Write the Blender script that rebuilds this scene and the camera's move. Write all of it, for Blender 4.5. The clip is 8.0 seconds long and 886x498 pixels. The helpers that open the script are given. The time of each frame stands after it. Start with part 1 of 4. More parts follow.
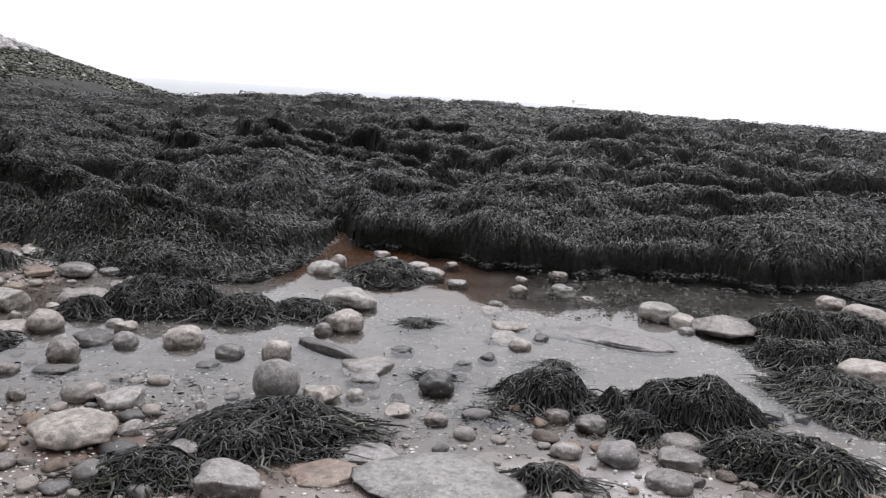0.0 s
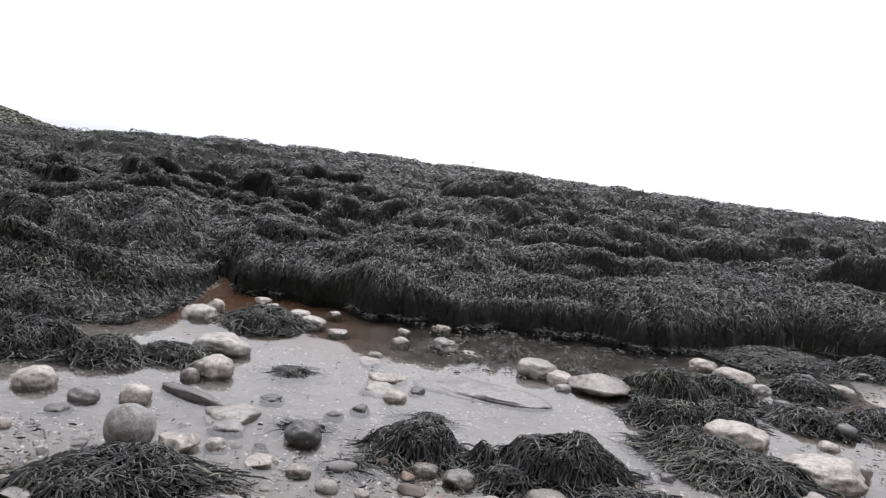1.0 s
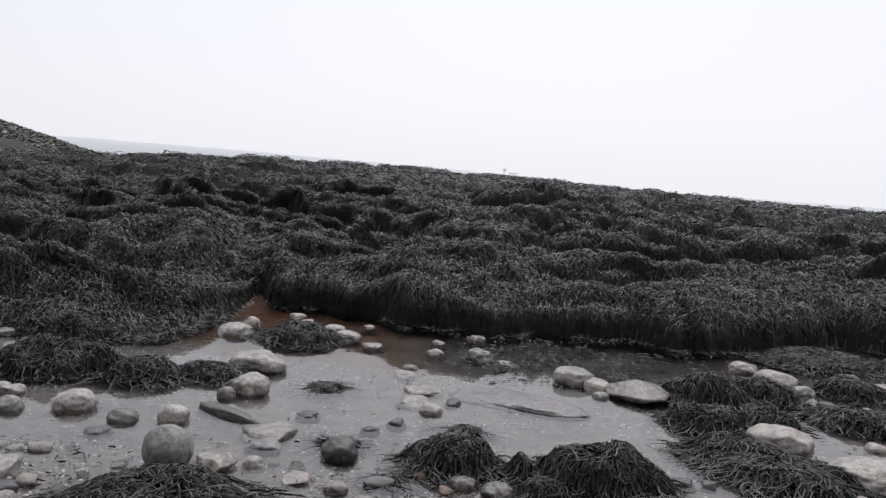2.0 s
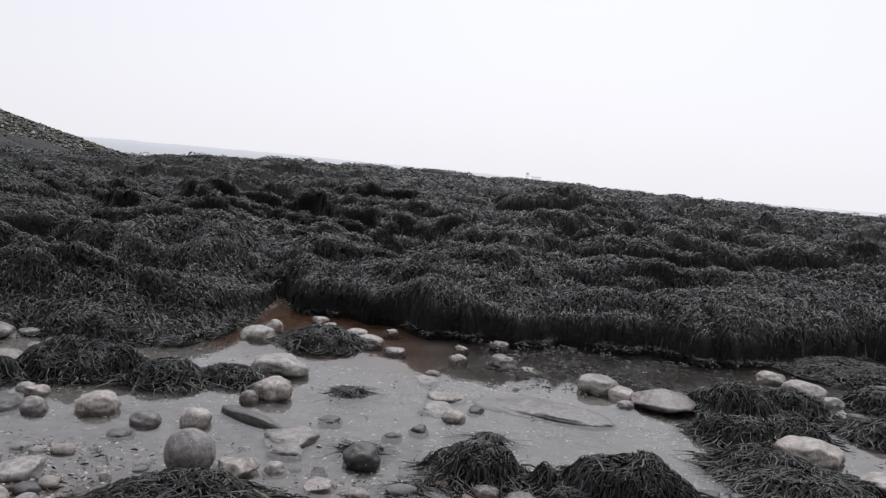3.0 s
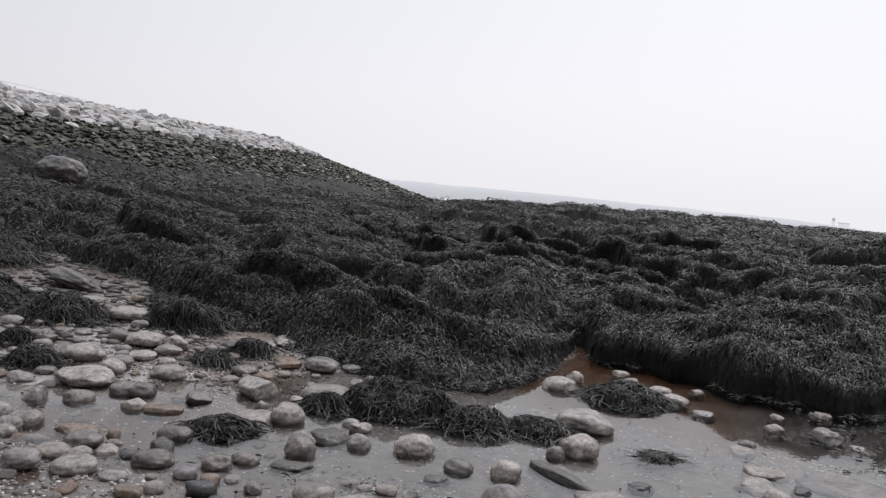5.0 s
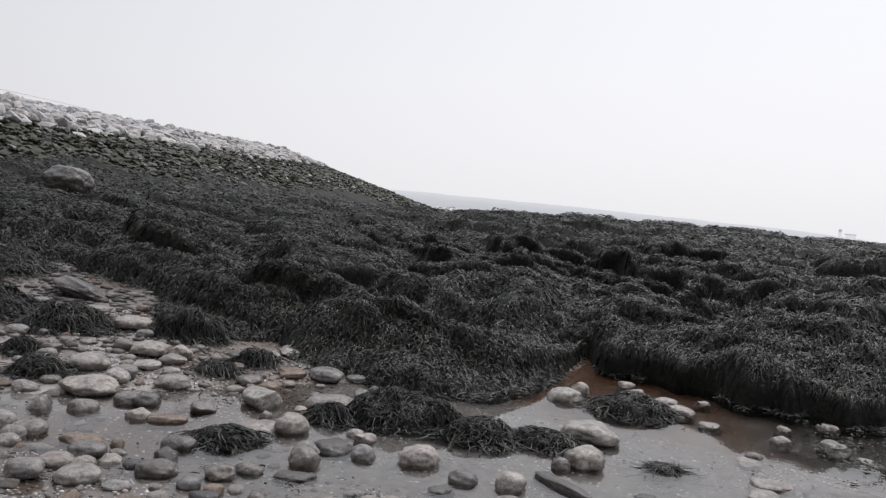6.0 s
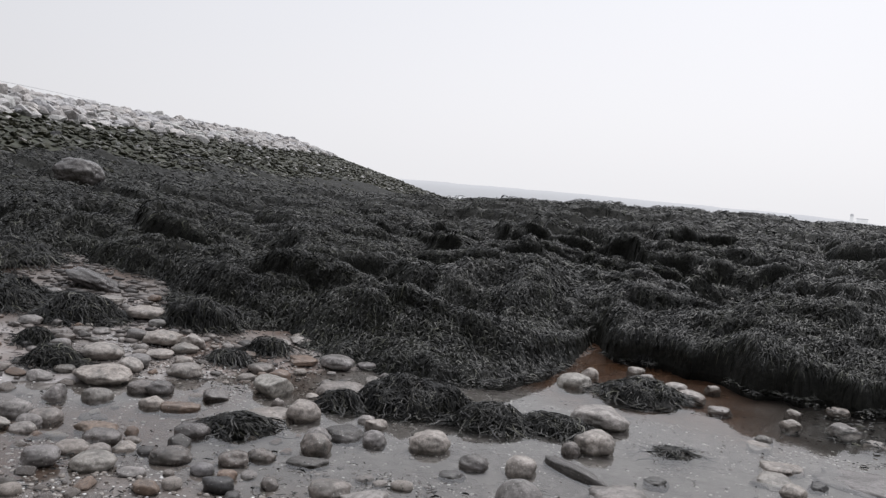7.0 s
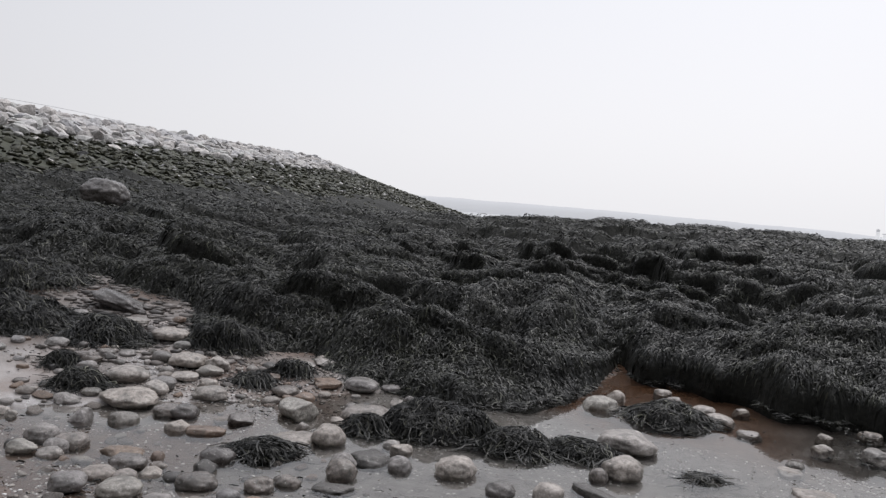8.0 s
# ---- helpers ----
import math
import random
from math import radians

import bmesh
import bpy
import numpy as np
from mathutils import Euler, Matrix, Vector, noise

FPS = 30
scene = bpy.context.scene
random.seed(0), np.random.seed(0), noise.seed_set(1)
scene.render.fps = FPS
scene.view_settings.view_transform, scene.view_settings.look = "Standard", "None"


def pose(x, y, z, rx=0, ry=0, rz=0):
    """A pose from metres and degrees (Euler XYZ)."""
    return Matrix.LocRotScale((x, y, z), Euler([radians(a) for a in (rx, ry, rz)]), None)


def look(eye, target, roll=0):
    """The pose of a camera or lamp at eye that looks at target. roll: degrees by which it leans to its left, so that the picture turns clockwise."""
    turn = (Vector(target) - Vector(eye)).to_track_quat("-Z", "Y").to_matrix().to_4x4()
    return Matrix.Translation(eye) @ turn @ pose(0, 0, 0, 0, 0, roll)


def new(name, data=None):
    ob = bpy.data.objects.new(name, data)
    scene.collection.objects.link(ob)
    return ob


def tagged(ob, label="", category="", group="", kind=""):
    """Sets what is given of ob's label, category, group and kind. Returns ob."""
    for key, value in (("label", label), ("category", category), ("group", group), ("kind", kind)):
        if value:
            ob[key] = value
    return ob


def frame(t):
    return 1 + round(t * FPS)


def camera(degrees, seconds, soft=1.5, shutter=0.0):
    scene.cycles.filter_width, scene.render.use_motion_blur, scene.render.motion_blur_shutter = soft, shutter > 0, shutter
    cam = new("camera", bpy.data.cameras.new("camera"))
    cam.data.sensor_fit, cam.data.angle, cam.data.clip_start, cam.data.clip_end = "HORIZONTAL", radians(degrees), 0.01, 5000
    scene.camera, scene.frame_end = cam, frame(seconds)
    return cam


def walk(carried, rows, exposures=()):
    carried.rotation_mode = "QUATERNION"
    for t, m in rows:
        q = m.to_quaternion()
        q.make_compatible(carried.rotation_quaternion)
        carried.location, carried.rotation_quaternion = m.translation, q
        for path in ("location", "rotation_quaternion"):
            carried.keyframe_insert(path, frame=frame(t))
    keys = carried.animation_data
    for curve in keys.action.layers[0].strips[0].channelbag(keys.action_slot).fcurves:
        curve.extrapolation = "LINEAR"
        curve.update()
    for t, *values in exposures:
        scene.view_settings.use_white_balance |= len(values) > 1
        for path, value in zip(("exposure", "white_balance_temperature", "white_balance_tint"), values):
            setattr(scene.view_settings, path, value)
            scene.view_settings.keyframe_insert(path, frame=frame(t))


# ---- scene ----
cam = camera(54.0, 8.0, soft=1.35)
PATH = [
    (0, (-0.001, 0.386, 1.384), (-0.022, 2.359, 1.057), 3.0),
    (0.5, (0.037, 0.426, 1.378), (0.064, 2.394, 1.021), 3.9),
    (1, (0.1, 0.455, 1.343), (0.306, 2.436, 1.161), 6.4),
    (1.5, (0.128, 0.448, 1.354), (0.378, 2.426, 1.2), 3.7),
    (2, (0.121, 0.471, 1.355), (0.247, 2.46, 1.187), 4.2),
    (3.5, (0.107, 0.527, 1.365), (0.167, 2.52, 1.211), 4.3),
    (4, (0.093, 0.537, 1.379), (0.041, 2.532, 1.251), 3.9),
    (4.5, (-0.002, 0.555, 1.423), (-0.416, 2.508, 1.29), 5.8),
    (5, (-0.069, 0.574, 1.42), (-0.64, 2.487, 1.296), 5.2),
    (6.5, (-0.069, 0.584, 1.415), (-0.659, 2.493, 1.318), 5.2),
    (7, (-0.055, 0.563, 1.408), (-0.659, 2.465, 1.279), 4.7),
    (7.5, (-0.067, 0.574, 1.407), (-0.721, 2.46, 1.276), 5.1),
    (8, (-0.087, 0.578, 1.446), (-0.741, 2.465, 1.351), 4.5),
]
EXPOSE = [(0.0, 0.48, 6450, 13), (0.4, 0.64, 6450, 13), (0.8, 0.68, 6450, 13), (1.0, 0.70, 6450, 13), (1.2, 0.2, 6350, 13), (1.5, 0.08, 6350, 13), (4.0, 0.05, 6400, 13), (6.0, 0.03, 6480, 12), (8.0, 0.03, 6480, 12)]
walk(cam, [(t, look(eye, target, roll)) for t, eye, target, roll in PATH], exposures=EXPOSE)

# ---- sky and light: bright fog, no clear sun ----
world = bpy.data.worlds.new("overcast")
scene.world = world
world.use_nodes = True
wn, wl = world.node_tree.nodes, world.node_tree.links
wn.clear()
w_out = wn.new("ShaderNodeOutputWorld")
w_bg = wn.new("ShaderNodeBackground")
w_sky = wn.new("ShaderNodeTexSky")
w_sky.sky_type = "NISHITA"
w_sky.sun_disc = False
w_sky.sun_elevation = radians(48)
w_sky.sun_rotation = radians(10)
w_sky.dust_density = 6.0
w_sky.air_density = 1.0
w_sat = wn.new("ShaderNodeHueSaturation")
w_sat.inputs["Saturation"].default_value = 0.35
w_scale = wn.new("ShaderNodeVectorMath")
w_scale.operation = "SCALE"
w_scale.inputs["Scale"].default_value = 0.10
w_geo = wn.new("ShaderNodeTexCoord")
w_sep = wn.new("ShaderNodeSeparateXYZ")
w_ramp = wn.new("ShaderNodeValToRGB")
w_ramp.color_ramp.elements[0].position = 0.0
w_ramp.color_ramp.elements[0].color = (0.955, 0.96, 0.975, 1)
w_ramp.color_ramp.elements[1].position = 0.45
w_ramp.color_ramp.elements[1].color = (0.81, 0.85, 0.925, 1)
w_top = w_ramp.color_ramp.elements.new(1.0)
w_top.color = (2.8, 2.86, 2.98, 1)
w_mix = wn.new("ShaderNodeMix")
w_mix.data_type = "RGBA"
w_mix.inputs[0].default_value = 0.86
wl.new(w_sky.outputs[0], w_sat.inputs["Color"])
wl.new(w_sat.outputs[0], w_scale.inputs[0])
wl.new(w_geo.outputs["Generated"], w_sep.inputs[0])
wl.new(w_sep.outputs["Z"], w_ramp.inputs[0])
wl.new(w_scale.outputs[0], w_mix.inputs[6])
wl.new(w_ramp.outputs[0], w_mix.inputs[7])
# the fog is brightest out to sea, where the hidden sun stands, and dimmer over the land behind
w_side = wn.new("ShaderNodeMapRange")
w_side.interpolation_type = "SMOOTHSTEP"
w_side.inputs["From Min"].default_value = -0.9
w_side.inputs["From Max"].default_value = 1.0
w_side.inputs["To Min"].default_value = 0.42
w_side.inputs["To Max"].default_value = 1.0
w_fall = wn.new("ShaderNodeVectorMath")
w_fall.operation = "SCALE"
w_dir = wn.new("ShaderNodeVectorMath")
w_dir.operation = "DOT_PRODUCT"
w_dir.inputs[1].default_value = (0.33, 0.944, 0.0)
wl.new(w_geo.outputs["Generated"], w_dir.inputs[0])
wl.new(w_dir.outputs["Value"], w_side.inputs["Value"])
wl.new(w_mix.outputs[2], w_fall.inputs[0])
wl.new(w_side.outputs[0], w_fall.inputs["Scale"])
wl.new(w_fall.outputs[0], w_bg.inputs[0])
w_bg.inputs[1].default_value = 1.0
wl.new(w_bg.outputs[0], w_out.inputs[0])

sun = new("sun", bpy.data.lights.new("sun", "SUN"))
sun.data.energy = 0.8
sun.data.angle = radians(35)
sun.data.color = (1.0, 0.98, 0.95)
sun.matrix_world = look((5, 32, 38), (0, 6, 0))


# ---- materials ----
def node(nt, kind, **inputs):
    n = nt.nodes.new(kind)
    for k, v in inputs.items():
        n.inputs[k.replace("_", " ")].default_value = v
    return n


def noise_fac(nt, scale, detail=5.0, rough=0.6, coord="Object", vec=None):
    n = node(nt, "ShaderNodeTexNoise", Scale=scale, Detail=detail, Roughness=rough)
    if vec is None:
        tc = nt.nodes.new("ShaderNodeTexCoord")
        vec = tc.outputs[coord]
    nt.links.new(vec, n.inputs["Vector"])
    return n.outputs["Fac"]


def ramp(nt, fac, *stops):
    r = nt.nodes.new("ShaderNodeValToRGB")
    el = r.color_ramp.elements
    while len(el) < len(stops):
        el.new(0.5)
    for e, (p, c) in zip(el, stops):
        e.position, e.color = p, (*c, 1)
    nt.links.new(fac, r.inputs[0])
    return r.outputs[0]


def mix(nt, fac, a, b, mode="MIX"):
    m = nt.nodes.new("ShaderNodeMix")
    m.data_type, m.blend_type = "RGBA", mode
    for sock, v in ((m.inputs[0], fac), (m.inputs[6], a), (m.inputs[7], b)):
        if isinstance(v, (float, int)):
            sock.default_value = v
        elif isinstance(v, tuple):
            sock.default_value = (*v, 1)
        else:
            nt.links.new(v, sock)
    return m.outputs[2]


def bump(nt, bsdf, height, strength, dist):
    b = node(nt, "ShaderNodeBump", Strength=strength, Distance=dist)
    nt.links.new(height, b.inputs["Height"])
    nt.links.new(b.outputs[0], bsdf.inputs["Normal"])


def material(name, rough=0.6, spec=0.5):
    m = bpy.data.materials.new(name)
    m.use_nodes = True
    nt = m.node_tree
    b = nt.nodes["Principled BSDF"]
    b.inputs["Roughness"].default_value = rough
    b.inputs["Specular IOR Level"].default_value = spec
    return m, nt, b


def weed_material(name, dark, mid, light, rough, gloss=0.28):
    m, nt, b = material(name, rough, gloss)
    geo = nt.nodes.new("ShaderNodeNewGeometry")
    # the few palest fronds hold highlights as base colour, picked at random
    c = ramp(nt, geo.outputs["Random Per Island"], (0.0, dark), (0.3, mid), (0.88, mid), (1.0, light))
    patch = noise_fac(nt, 0.9, 3.0)
    tint = ramp(nt, patch, (0.35, (0.66, 0.63, 0.64)), (0.65, (1.15, 1.16, 1.0)))
    tuft = ramp(nt, noise_fac(nt, 5.5, 2.0), (0.36, (0.55, 0.55, 0.55)), (0.62, (1.4, 1.4, 1.35)))
    tint = mix(nt, 1.0, tint, tuft, "MULTIPLY")
    nt.links.new(mix(nt, 1.0, c, tint, "MULTIPLY"), b.inputs["Base Color"])
    return m


WEED = weed_material("bladder wrack", (0.003, 0.003, 0.003), (0.0145, 0.015, 0.013), (0.095, 0.097, 0.084), 0.36)
WEED_UPPER = weed_material("upper-shore wrack", (0.004, 0.004, 0.0032), (0.0125, 0.0128, 0.010), (0.068, 0.069, 0.055), 0.42)
WEED_NEAR = weed_material("wet wrack fronds", (0.003, 0.003, 0.003), (0.0075, 0.0074, 0.0062), (0.11, 0.11, 0.095), 0.26, 0.2)


# base under the fronds, its near-black colour carries the shade among them
def mat_material():
    m, nt, b = material("matted wrack", 0.7, 0.12)
    f = noise_fac(nt, 22.0, 6.0, 0.7)
    nt.links.new(ramp(nt, f, (0.3, (0.007, 0.007, 0.0065)), (0.7, (0.026, 0.026, 0.022))), b.inputs["Base Color"])
    bump(nt, b, f, 0.9, 0.03)
    return m


MAT = mat_material()


def stone_material(name, pale, mid, dark, rough=0.62, algae=0.55, islands=False, barnacles=0.55):
    """Sea-worn stone: speckled grain, blotches, thin veins, films of dark algae, barnacle flecks."""
    m, nt, b = material(name, rough, 0.4)
    info = nt.nodes.new("ShaderNodeObjectInfo")
    tc = nt.nodes.new("ShaderNodeTexCoord")
    far = nt.nodes.new("ShaderNodeVectorMath")
    far.operation = "SCALE"
    far.inputs["Scale"].default_value = 40.0
    nt.links.new(info.outputs["Random"], far.inputs[0])
    add = nt.nodes.new("ShaderNodeVectorMath")
    add.operation = "ADD"
    nt.links.new(tc.outputs["Object"], add.inputs[0])
    nt.links.new(far.outputs[0], add.inputs[1])
    at = add.outputs[0]
    big = noise_fac(nt, 9.0, 5.0, 0.65, vec=at)
    mid_n = noise_fac(nt, 34.0, 5.0, 0.7, vec=at)
    fine = noise_fac(nt, 150.0, 4.0, 0.75, vec=at)
    c = ramp(nt, big, (0.30, mid), (0.52, pale), (0.72, mid))
    c = mix(nt, 0.9, c, ramp(nt, mid_n, (0.33, dark), (0.46, (0.72, 0.71, 0.70)), (0.56, (1.0, 1.0, 1.0)), (0.72, (1.25, 1.25, 1.25))), "MULTIPLY")
    c = mix(nt, 0.45, c, ramp(nt, fine, (0.36, (0.35, 0.35, 0.35)), (0.52, (1, 1, 1))), "MULTIPLY")
    pick = info.outputs["Random"]
    if islands:
        geo = nt.nodes.new("ShaderNodeNewGeometry")
        both = nt.nodes.new("ShaderNodeMath")
        both.operation = "ADD"
        nt.links.new(pick, both.inputs[0])
        nt.links.new(geo.outputs["Random Per Island"], both.inputs[1])
        frac = nt.nodes.new("ShaderNodeMath")
        frac.operation = "FRACT"
        nt.links.new(both.outputs[0], frac.inputs[0])
        pick = frac.outputs[0]
    hue = ramp(nt, pick, (0.0, (0.52, 0.52, 0.55)), (0.3, (0.95, 0.94, 0.95)), (0.6, (1.05, 1.0, 0.96)), (0.8, (0.68, 0.65, 0.64)), (1.0, (0.92, 0.93, 0.9)))
    c = mix(nt, 1.0, c, hue, "MULTIPLY")
    film = noise_fac(nt, 5.5, 6.0, 0.7, vec=at)
    c = mix(nt, ramp(nt, film, (0.50, (0, 0, 0)), (0.62, (algae, algae, algae))), c, (0.045, 0.043, 0.036))
    fleck = node(nt, "ShaderNodeTexVoronoi", Scale=42.0)
    nt.links.new(at, fleck.inputs["Vector"])
    c = mix(nt, ramp(nt, fleck.outputs["Distance"], (0.10, (barnacles, barnacles, barnacles)), (0.16, (0, 0, 0))), c, (0.55, 0.53, 0.50))
    nt.links.new(c, b.inputs["Base Color"])
    nt.links.new(ramp(nt, film, (0.45, (rough, rough, rough)), (0.65, (0.3, 0.3, 0.3))), b.inputs["Roughness"])
    bump(nt, b, mid_n, 0.55, 0.012)
    return m


STONE = stone_material("pale sea-worn granite", (0.40, 0.372, 0.345), (0.25, 0.230, 0.212), (0.30, 0.29, 0.28), 0.42)
STONE_GREY = stone_material("speckled grey slab stone", (0.31, 0.295, 0.285), (0.21, 0.20, 0.195), (0.25, 0.25, 0.25), 0.38)
STONE_WET = stone_material("wet grey stone", (0.21, 0.19, 0.175), (0.12, 0.108, 0.10), (0.3, 0.3, 0.3), 0.26)
STONE_DARK = stone_material("dark wet slate", (0.085, 0.08, 0.076), (0.05, 0.048, 0.046), (0.4, 0.4, 0.4), 0.38, 0.4)
STONE_RUST = stone_material("rust-stained stone", (0.27, 0.20, 0.155), (0.20, 0.145, 0.11), (0.4, 0.36, 0.34), 0.38)
RIPRAP = stone_material("bleached shore rock", (0.68, 0.67, 0.665), (0.40, 0.395, 0.39), (0.25, 0.25, 0.25), 0.8, 0.35, True)
RIPRAP_ALGAE = stone_material("algae-coated shore rock", (0.056, 0.057, 0.030), (0.025, 0.025, 0.016), (0.4, 0.4, 0.4), 0.7, 0.5, True, 0.04)


def ground_material():
    m, nt, b = material("wet sandy shore", 0.5, 0.5)
    big = noise_fac(nt, 0.9, 5.0, 0.6)
    fine = noise_fac(nt, 60.0, 8.0, 0.8)
    grit = noise_fac(nt, 14.0, 6.0, 0.7)
    sand = ramp(nt, grit, (0.3, (0.26, 0.24, 0.23)), (0.55, (0.39, 0.37, 0.365)), (0.75, (0.48, 0.465, 0.46)))
    brown = ramp(nt, fine, (0.3, (0.13, 0.10, 0.085)), (0.7, (0.27, 0.22, 0.19)))
    c = mix(nt, ramp(nt, big, (0.42, (0, 0, 0)), (0.62, (1, 1, 1))), sand, brown)
    bed = nt.nodes.new("ShaderNodeAttribute")
    bed.attribute_name = "bed"
    c = mix(nt, bed.outputs["Fac"], c, ramp(nt, grit, (0.3, (0.085, 0.078, 0.072)), (0.52, (0.165, 0.155, 0.147)), (0.75, (0.25, 0.238, 0.228))))
    # iron-stained silt in back channel; bed beyond darkened for the ledge's reflection
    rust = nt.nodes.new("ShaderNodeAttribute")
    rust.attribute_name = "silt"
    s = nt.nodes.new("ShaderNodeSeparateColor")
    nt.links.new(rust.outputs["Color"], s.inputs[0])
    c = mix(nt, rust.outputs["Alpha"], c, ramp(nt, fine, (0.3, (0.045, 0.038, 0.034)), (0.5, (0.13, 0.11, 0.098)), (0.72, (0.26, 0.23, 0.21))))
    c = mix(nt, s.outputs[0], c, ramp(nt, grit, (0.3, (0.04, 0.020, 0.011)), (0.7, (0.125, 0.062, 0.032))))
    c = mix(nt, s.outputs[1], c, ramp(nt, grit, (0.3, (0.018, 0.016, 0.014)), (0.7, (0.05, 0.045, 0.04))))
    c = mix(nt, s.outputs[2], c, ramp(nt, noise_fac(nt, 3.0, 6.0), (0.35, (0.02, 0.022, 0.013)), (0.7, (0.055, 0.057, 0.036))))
    nt.links.new(c, b.inputs["Base Color"])
    wet = ramp(nt, big, (0.4, (0.22, 0.22, 0.22)), (0.65, (0.48, 0.48, 0.48)))
    nt.links.new(mix(nt, s.outputs[2], wet, (0.9, 0.9, 0.9)), b.inputs["Roughness"])
    bump(nt, b, fine, 0.5, 0.006)
    return m


GROUND = ground_material()


def water_material(name, ripple, tint):
    """Thin clear water: see-through, with the gloss of its surface laid over by its Fresnel share."""
    m = bpy.data.materials.new(name)
    m.use_nodes = True
    nt = m.node_tree
    nt.nodes.clear()
    out = nt.nodes.new("ShaderNodeOutputMaterial")
    clear = nt.nodes.new("ShaderNodeBsdfTransparent")
    clear.inputs[0].default_value = (*tint, 1)
    gloss = node(nt, "ShaderNodeBsdfGlossy", Roughness=0.03)
    fres = node(nt, "ShaderNodeFresnel", IOR=1.48)
    both = nt.nodes.new("ShaderNodeMixShader")
    tc = nt.nodes.new("ShaderNodeTexCoord")
    wave = node(nt, "ShaderNodeTexNoise", Scale=ripple, Detail=2.0)
    b = node(nt, "ShaderNodeBump", Strength=0.12, Distance=0.004)
    nt.links.new(tc.outputs["Object"], wave.inputs["Vector"])
    nt.links.new(wave.outputs["Fac"], b.inputs["Height"])
    nt.links.new(b.outputs[0], gloss.inputs["Normal"])
    nt.links.new(b.outputs[0], fres.inputs["Normal"])
    nt.links.new(fres.outputs[0], both.inputs[0])
    nt.links.new(clear.outputs[0], both.inputs[1])
    nt.links.new(gloss.outputs[0], both.inputs[2])
    nt.links.new(both.outputs[0], out.inputs[0])
    return m


POOL = water_material("still pool water", 9.0, (0.93, 0.92, 0.90))


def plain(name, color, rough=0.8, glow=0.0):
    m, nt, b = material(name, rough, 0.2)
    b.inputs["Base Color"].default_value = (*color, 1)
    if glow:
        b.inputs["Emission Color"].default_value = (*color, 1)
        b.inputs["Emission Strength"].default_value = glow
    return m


# ---- shape of the shore (metres; the pool's surface is z = 0) ----
def smooth(a, b, v):
    t = np.clip((v - a) / (b - a), 0, 1)
    return t * t * (3 - 2 * t)


def hash2(i, j, k):
    v = np.sin(i * 127.1 + j * 311.7 + k * 74.7) * 43758.5453
    return v - np.floor(v)


def value_noise(x, y, k=0):
    i, j = np.floor(x), np.floor(y)
    u, v = x - i, y - j
    u, v = u * u * (3 - 2 * u), v * v * (3 - 2 * v)
    a, b = hash2(i, j, k), hash2(i + 1, j, k)
    c, d = hash2(i, j + 1, k), hash2(i + 1, j + 1, k)
    return (a * (1 - u) + b * u) * (1 - v) + (c * (1 - u) + d * u) * v


def domes(x, y, cell, k, low=0.45):
    """Rounded humps with creases between them: each cell has one hump, the highest counts."""
    gx, gy = np.floor(x / cell), np.floor(y / cell)
    best = np.zeros_like(x)
    for di in (-1, 0, 1):
        for dj in (-1, 0, 1):
            i, j = gx + di, gy + dj
            cx = (i + 0.15 + 0.7 * hash2(i, j, k)) * cell
            cy = (j + 0.15 + 0.7 * hash2(i, j, k + 1)) * cell
            rad = cell * (0.50 + 0.36 * hash2(i, j, k + 2))
            top = low + (1 - low) * hash2(i, j, k + 3)
            q = ((0.85 * (x - cx)) ** 2 + (1.2 * (y - cy)) ** 2) / rad ** 2
            best = np.maximum(best, top * np.sqrt(np.clip(1 - q, 0, 1)))
    return best


def front(x):
    """Where the foot of the weed-covered ledge meets the channel."""
    edge = np.interp(x, [-14, -6, -3, -1.1, 0.5, 1.2, 2.0, 2.6, 3.4, 4.6, 6, 14], [17, 11.2, 9.35, 8.95, 8.1, 8.0, 8.1, 7.85, 8.1, 8.3, 7.6, 6.0])
    return edge + 0.45 * (value_noise(x * 1.3, x * 0 + 3.1) - 0.5) + 0.34 * (value_noise(x * 3.4, x * 0 + 5.2) - 0.5) + 0.18 * (value_noise(x * 9.0, x * 0 + 6.2) - 0.5)


def near_front(x):
    """Foot of the lower weed mass that lies between the stones and the ledge."""
    edge = np.interp(x, [-20, -9, -7.5, -6.7, -5.9, -5.2, -4.6, -4, -3.5, -3, -2.5, -2.05, -1.7, -1.5, -1.3, -1.2, -1.05], [14, 8.2, 7.9, 8.3, 8.0, 7.7, 7.2, 6.98, 7.15, 6.95, 6.72, 6.66, 6.85, 7.05, 7.5, 8.2, 12])
    return edge + 0.36 * (value_noise(x * 1.9, x * 0 + 7.7) - 0.5) + 0.30 * (value_noise(x * 4.6, x * 0 + 9.1) - 0.5)


def berm(x, y):
    """The long bank of shore rock: its crest runs away from the camera."""
    ax, ay, ux, uy = -21.0, 21.0, -0.21, 0.978
    along = (x - ax) * ux + (y - ay) * uy
    aside = (x - ax) * uy - (y - ay) * ux
    past = np.maximum(along - 33.0, 0)
    crest = np.interp(along, [-40, -8, 0, 33], [2.6, 3.08, 3.33, 4.02])
    q = np.hypot(np.maximum(aside, 0), past)
    return crest - 0.29 * q - 0.12 * np.maximum(-aside - 4, 0)


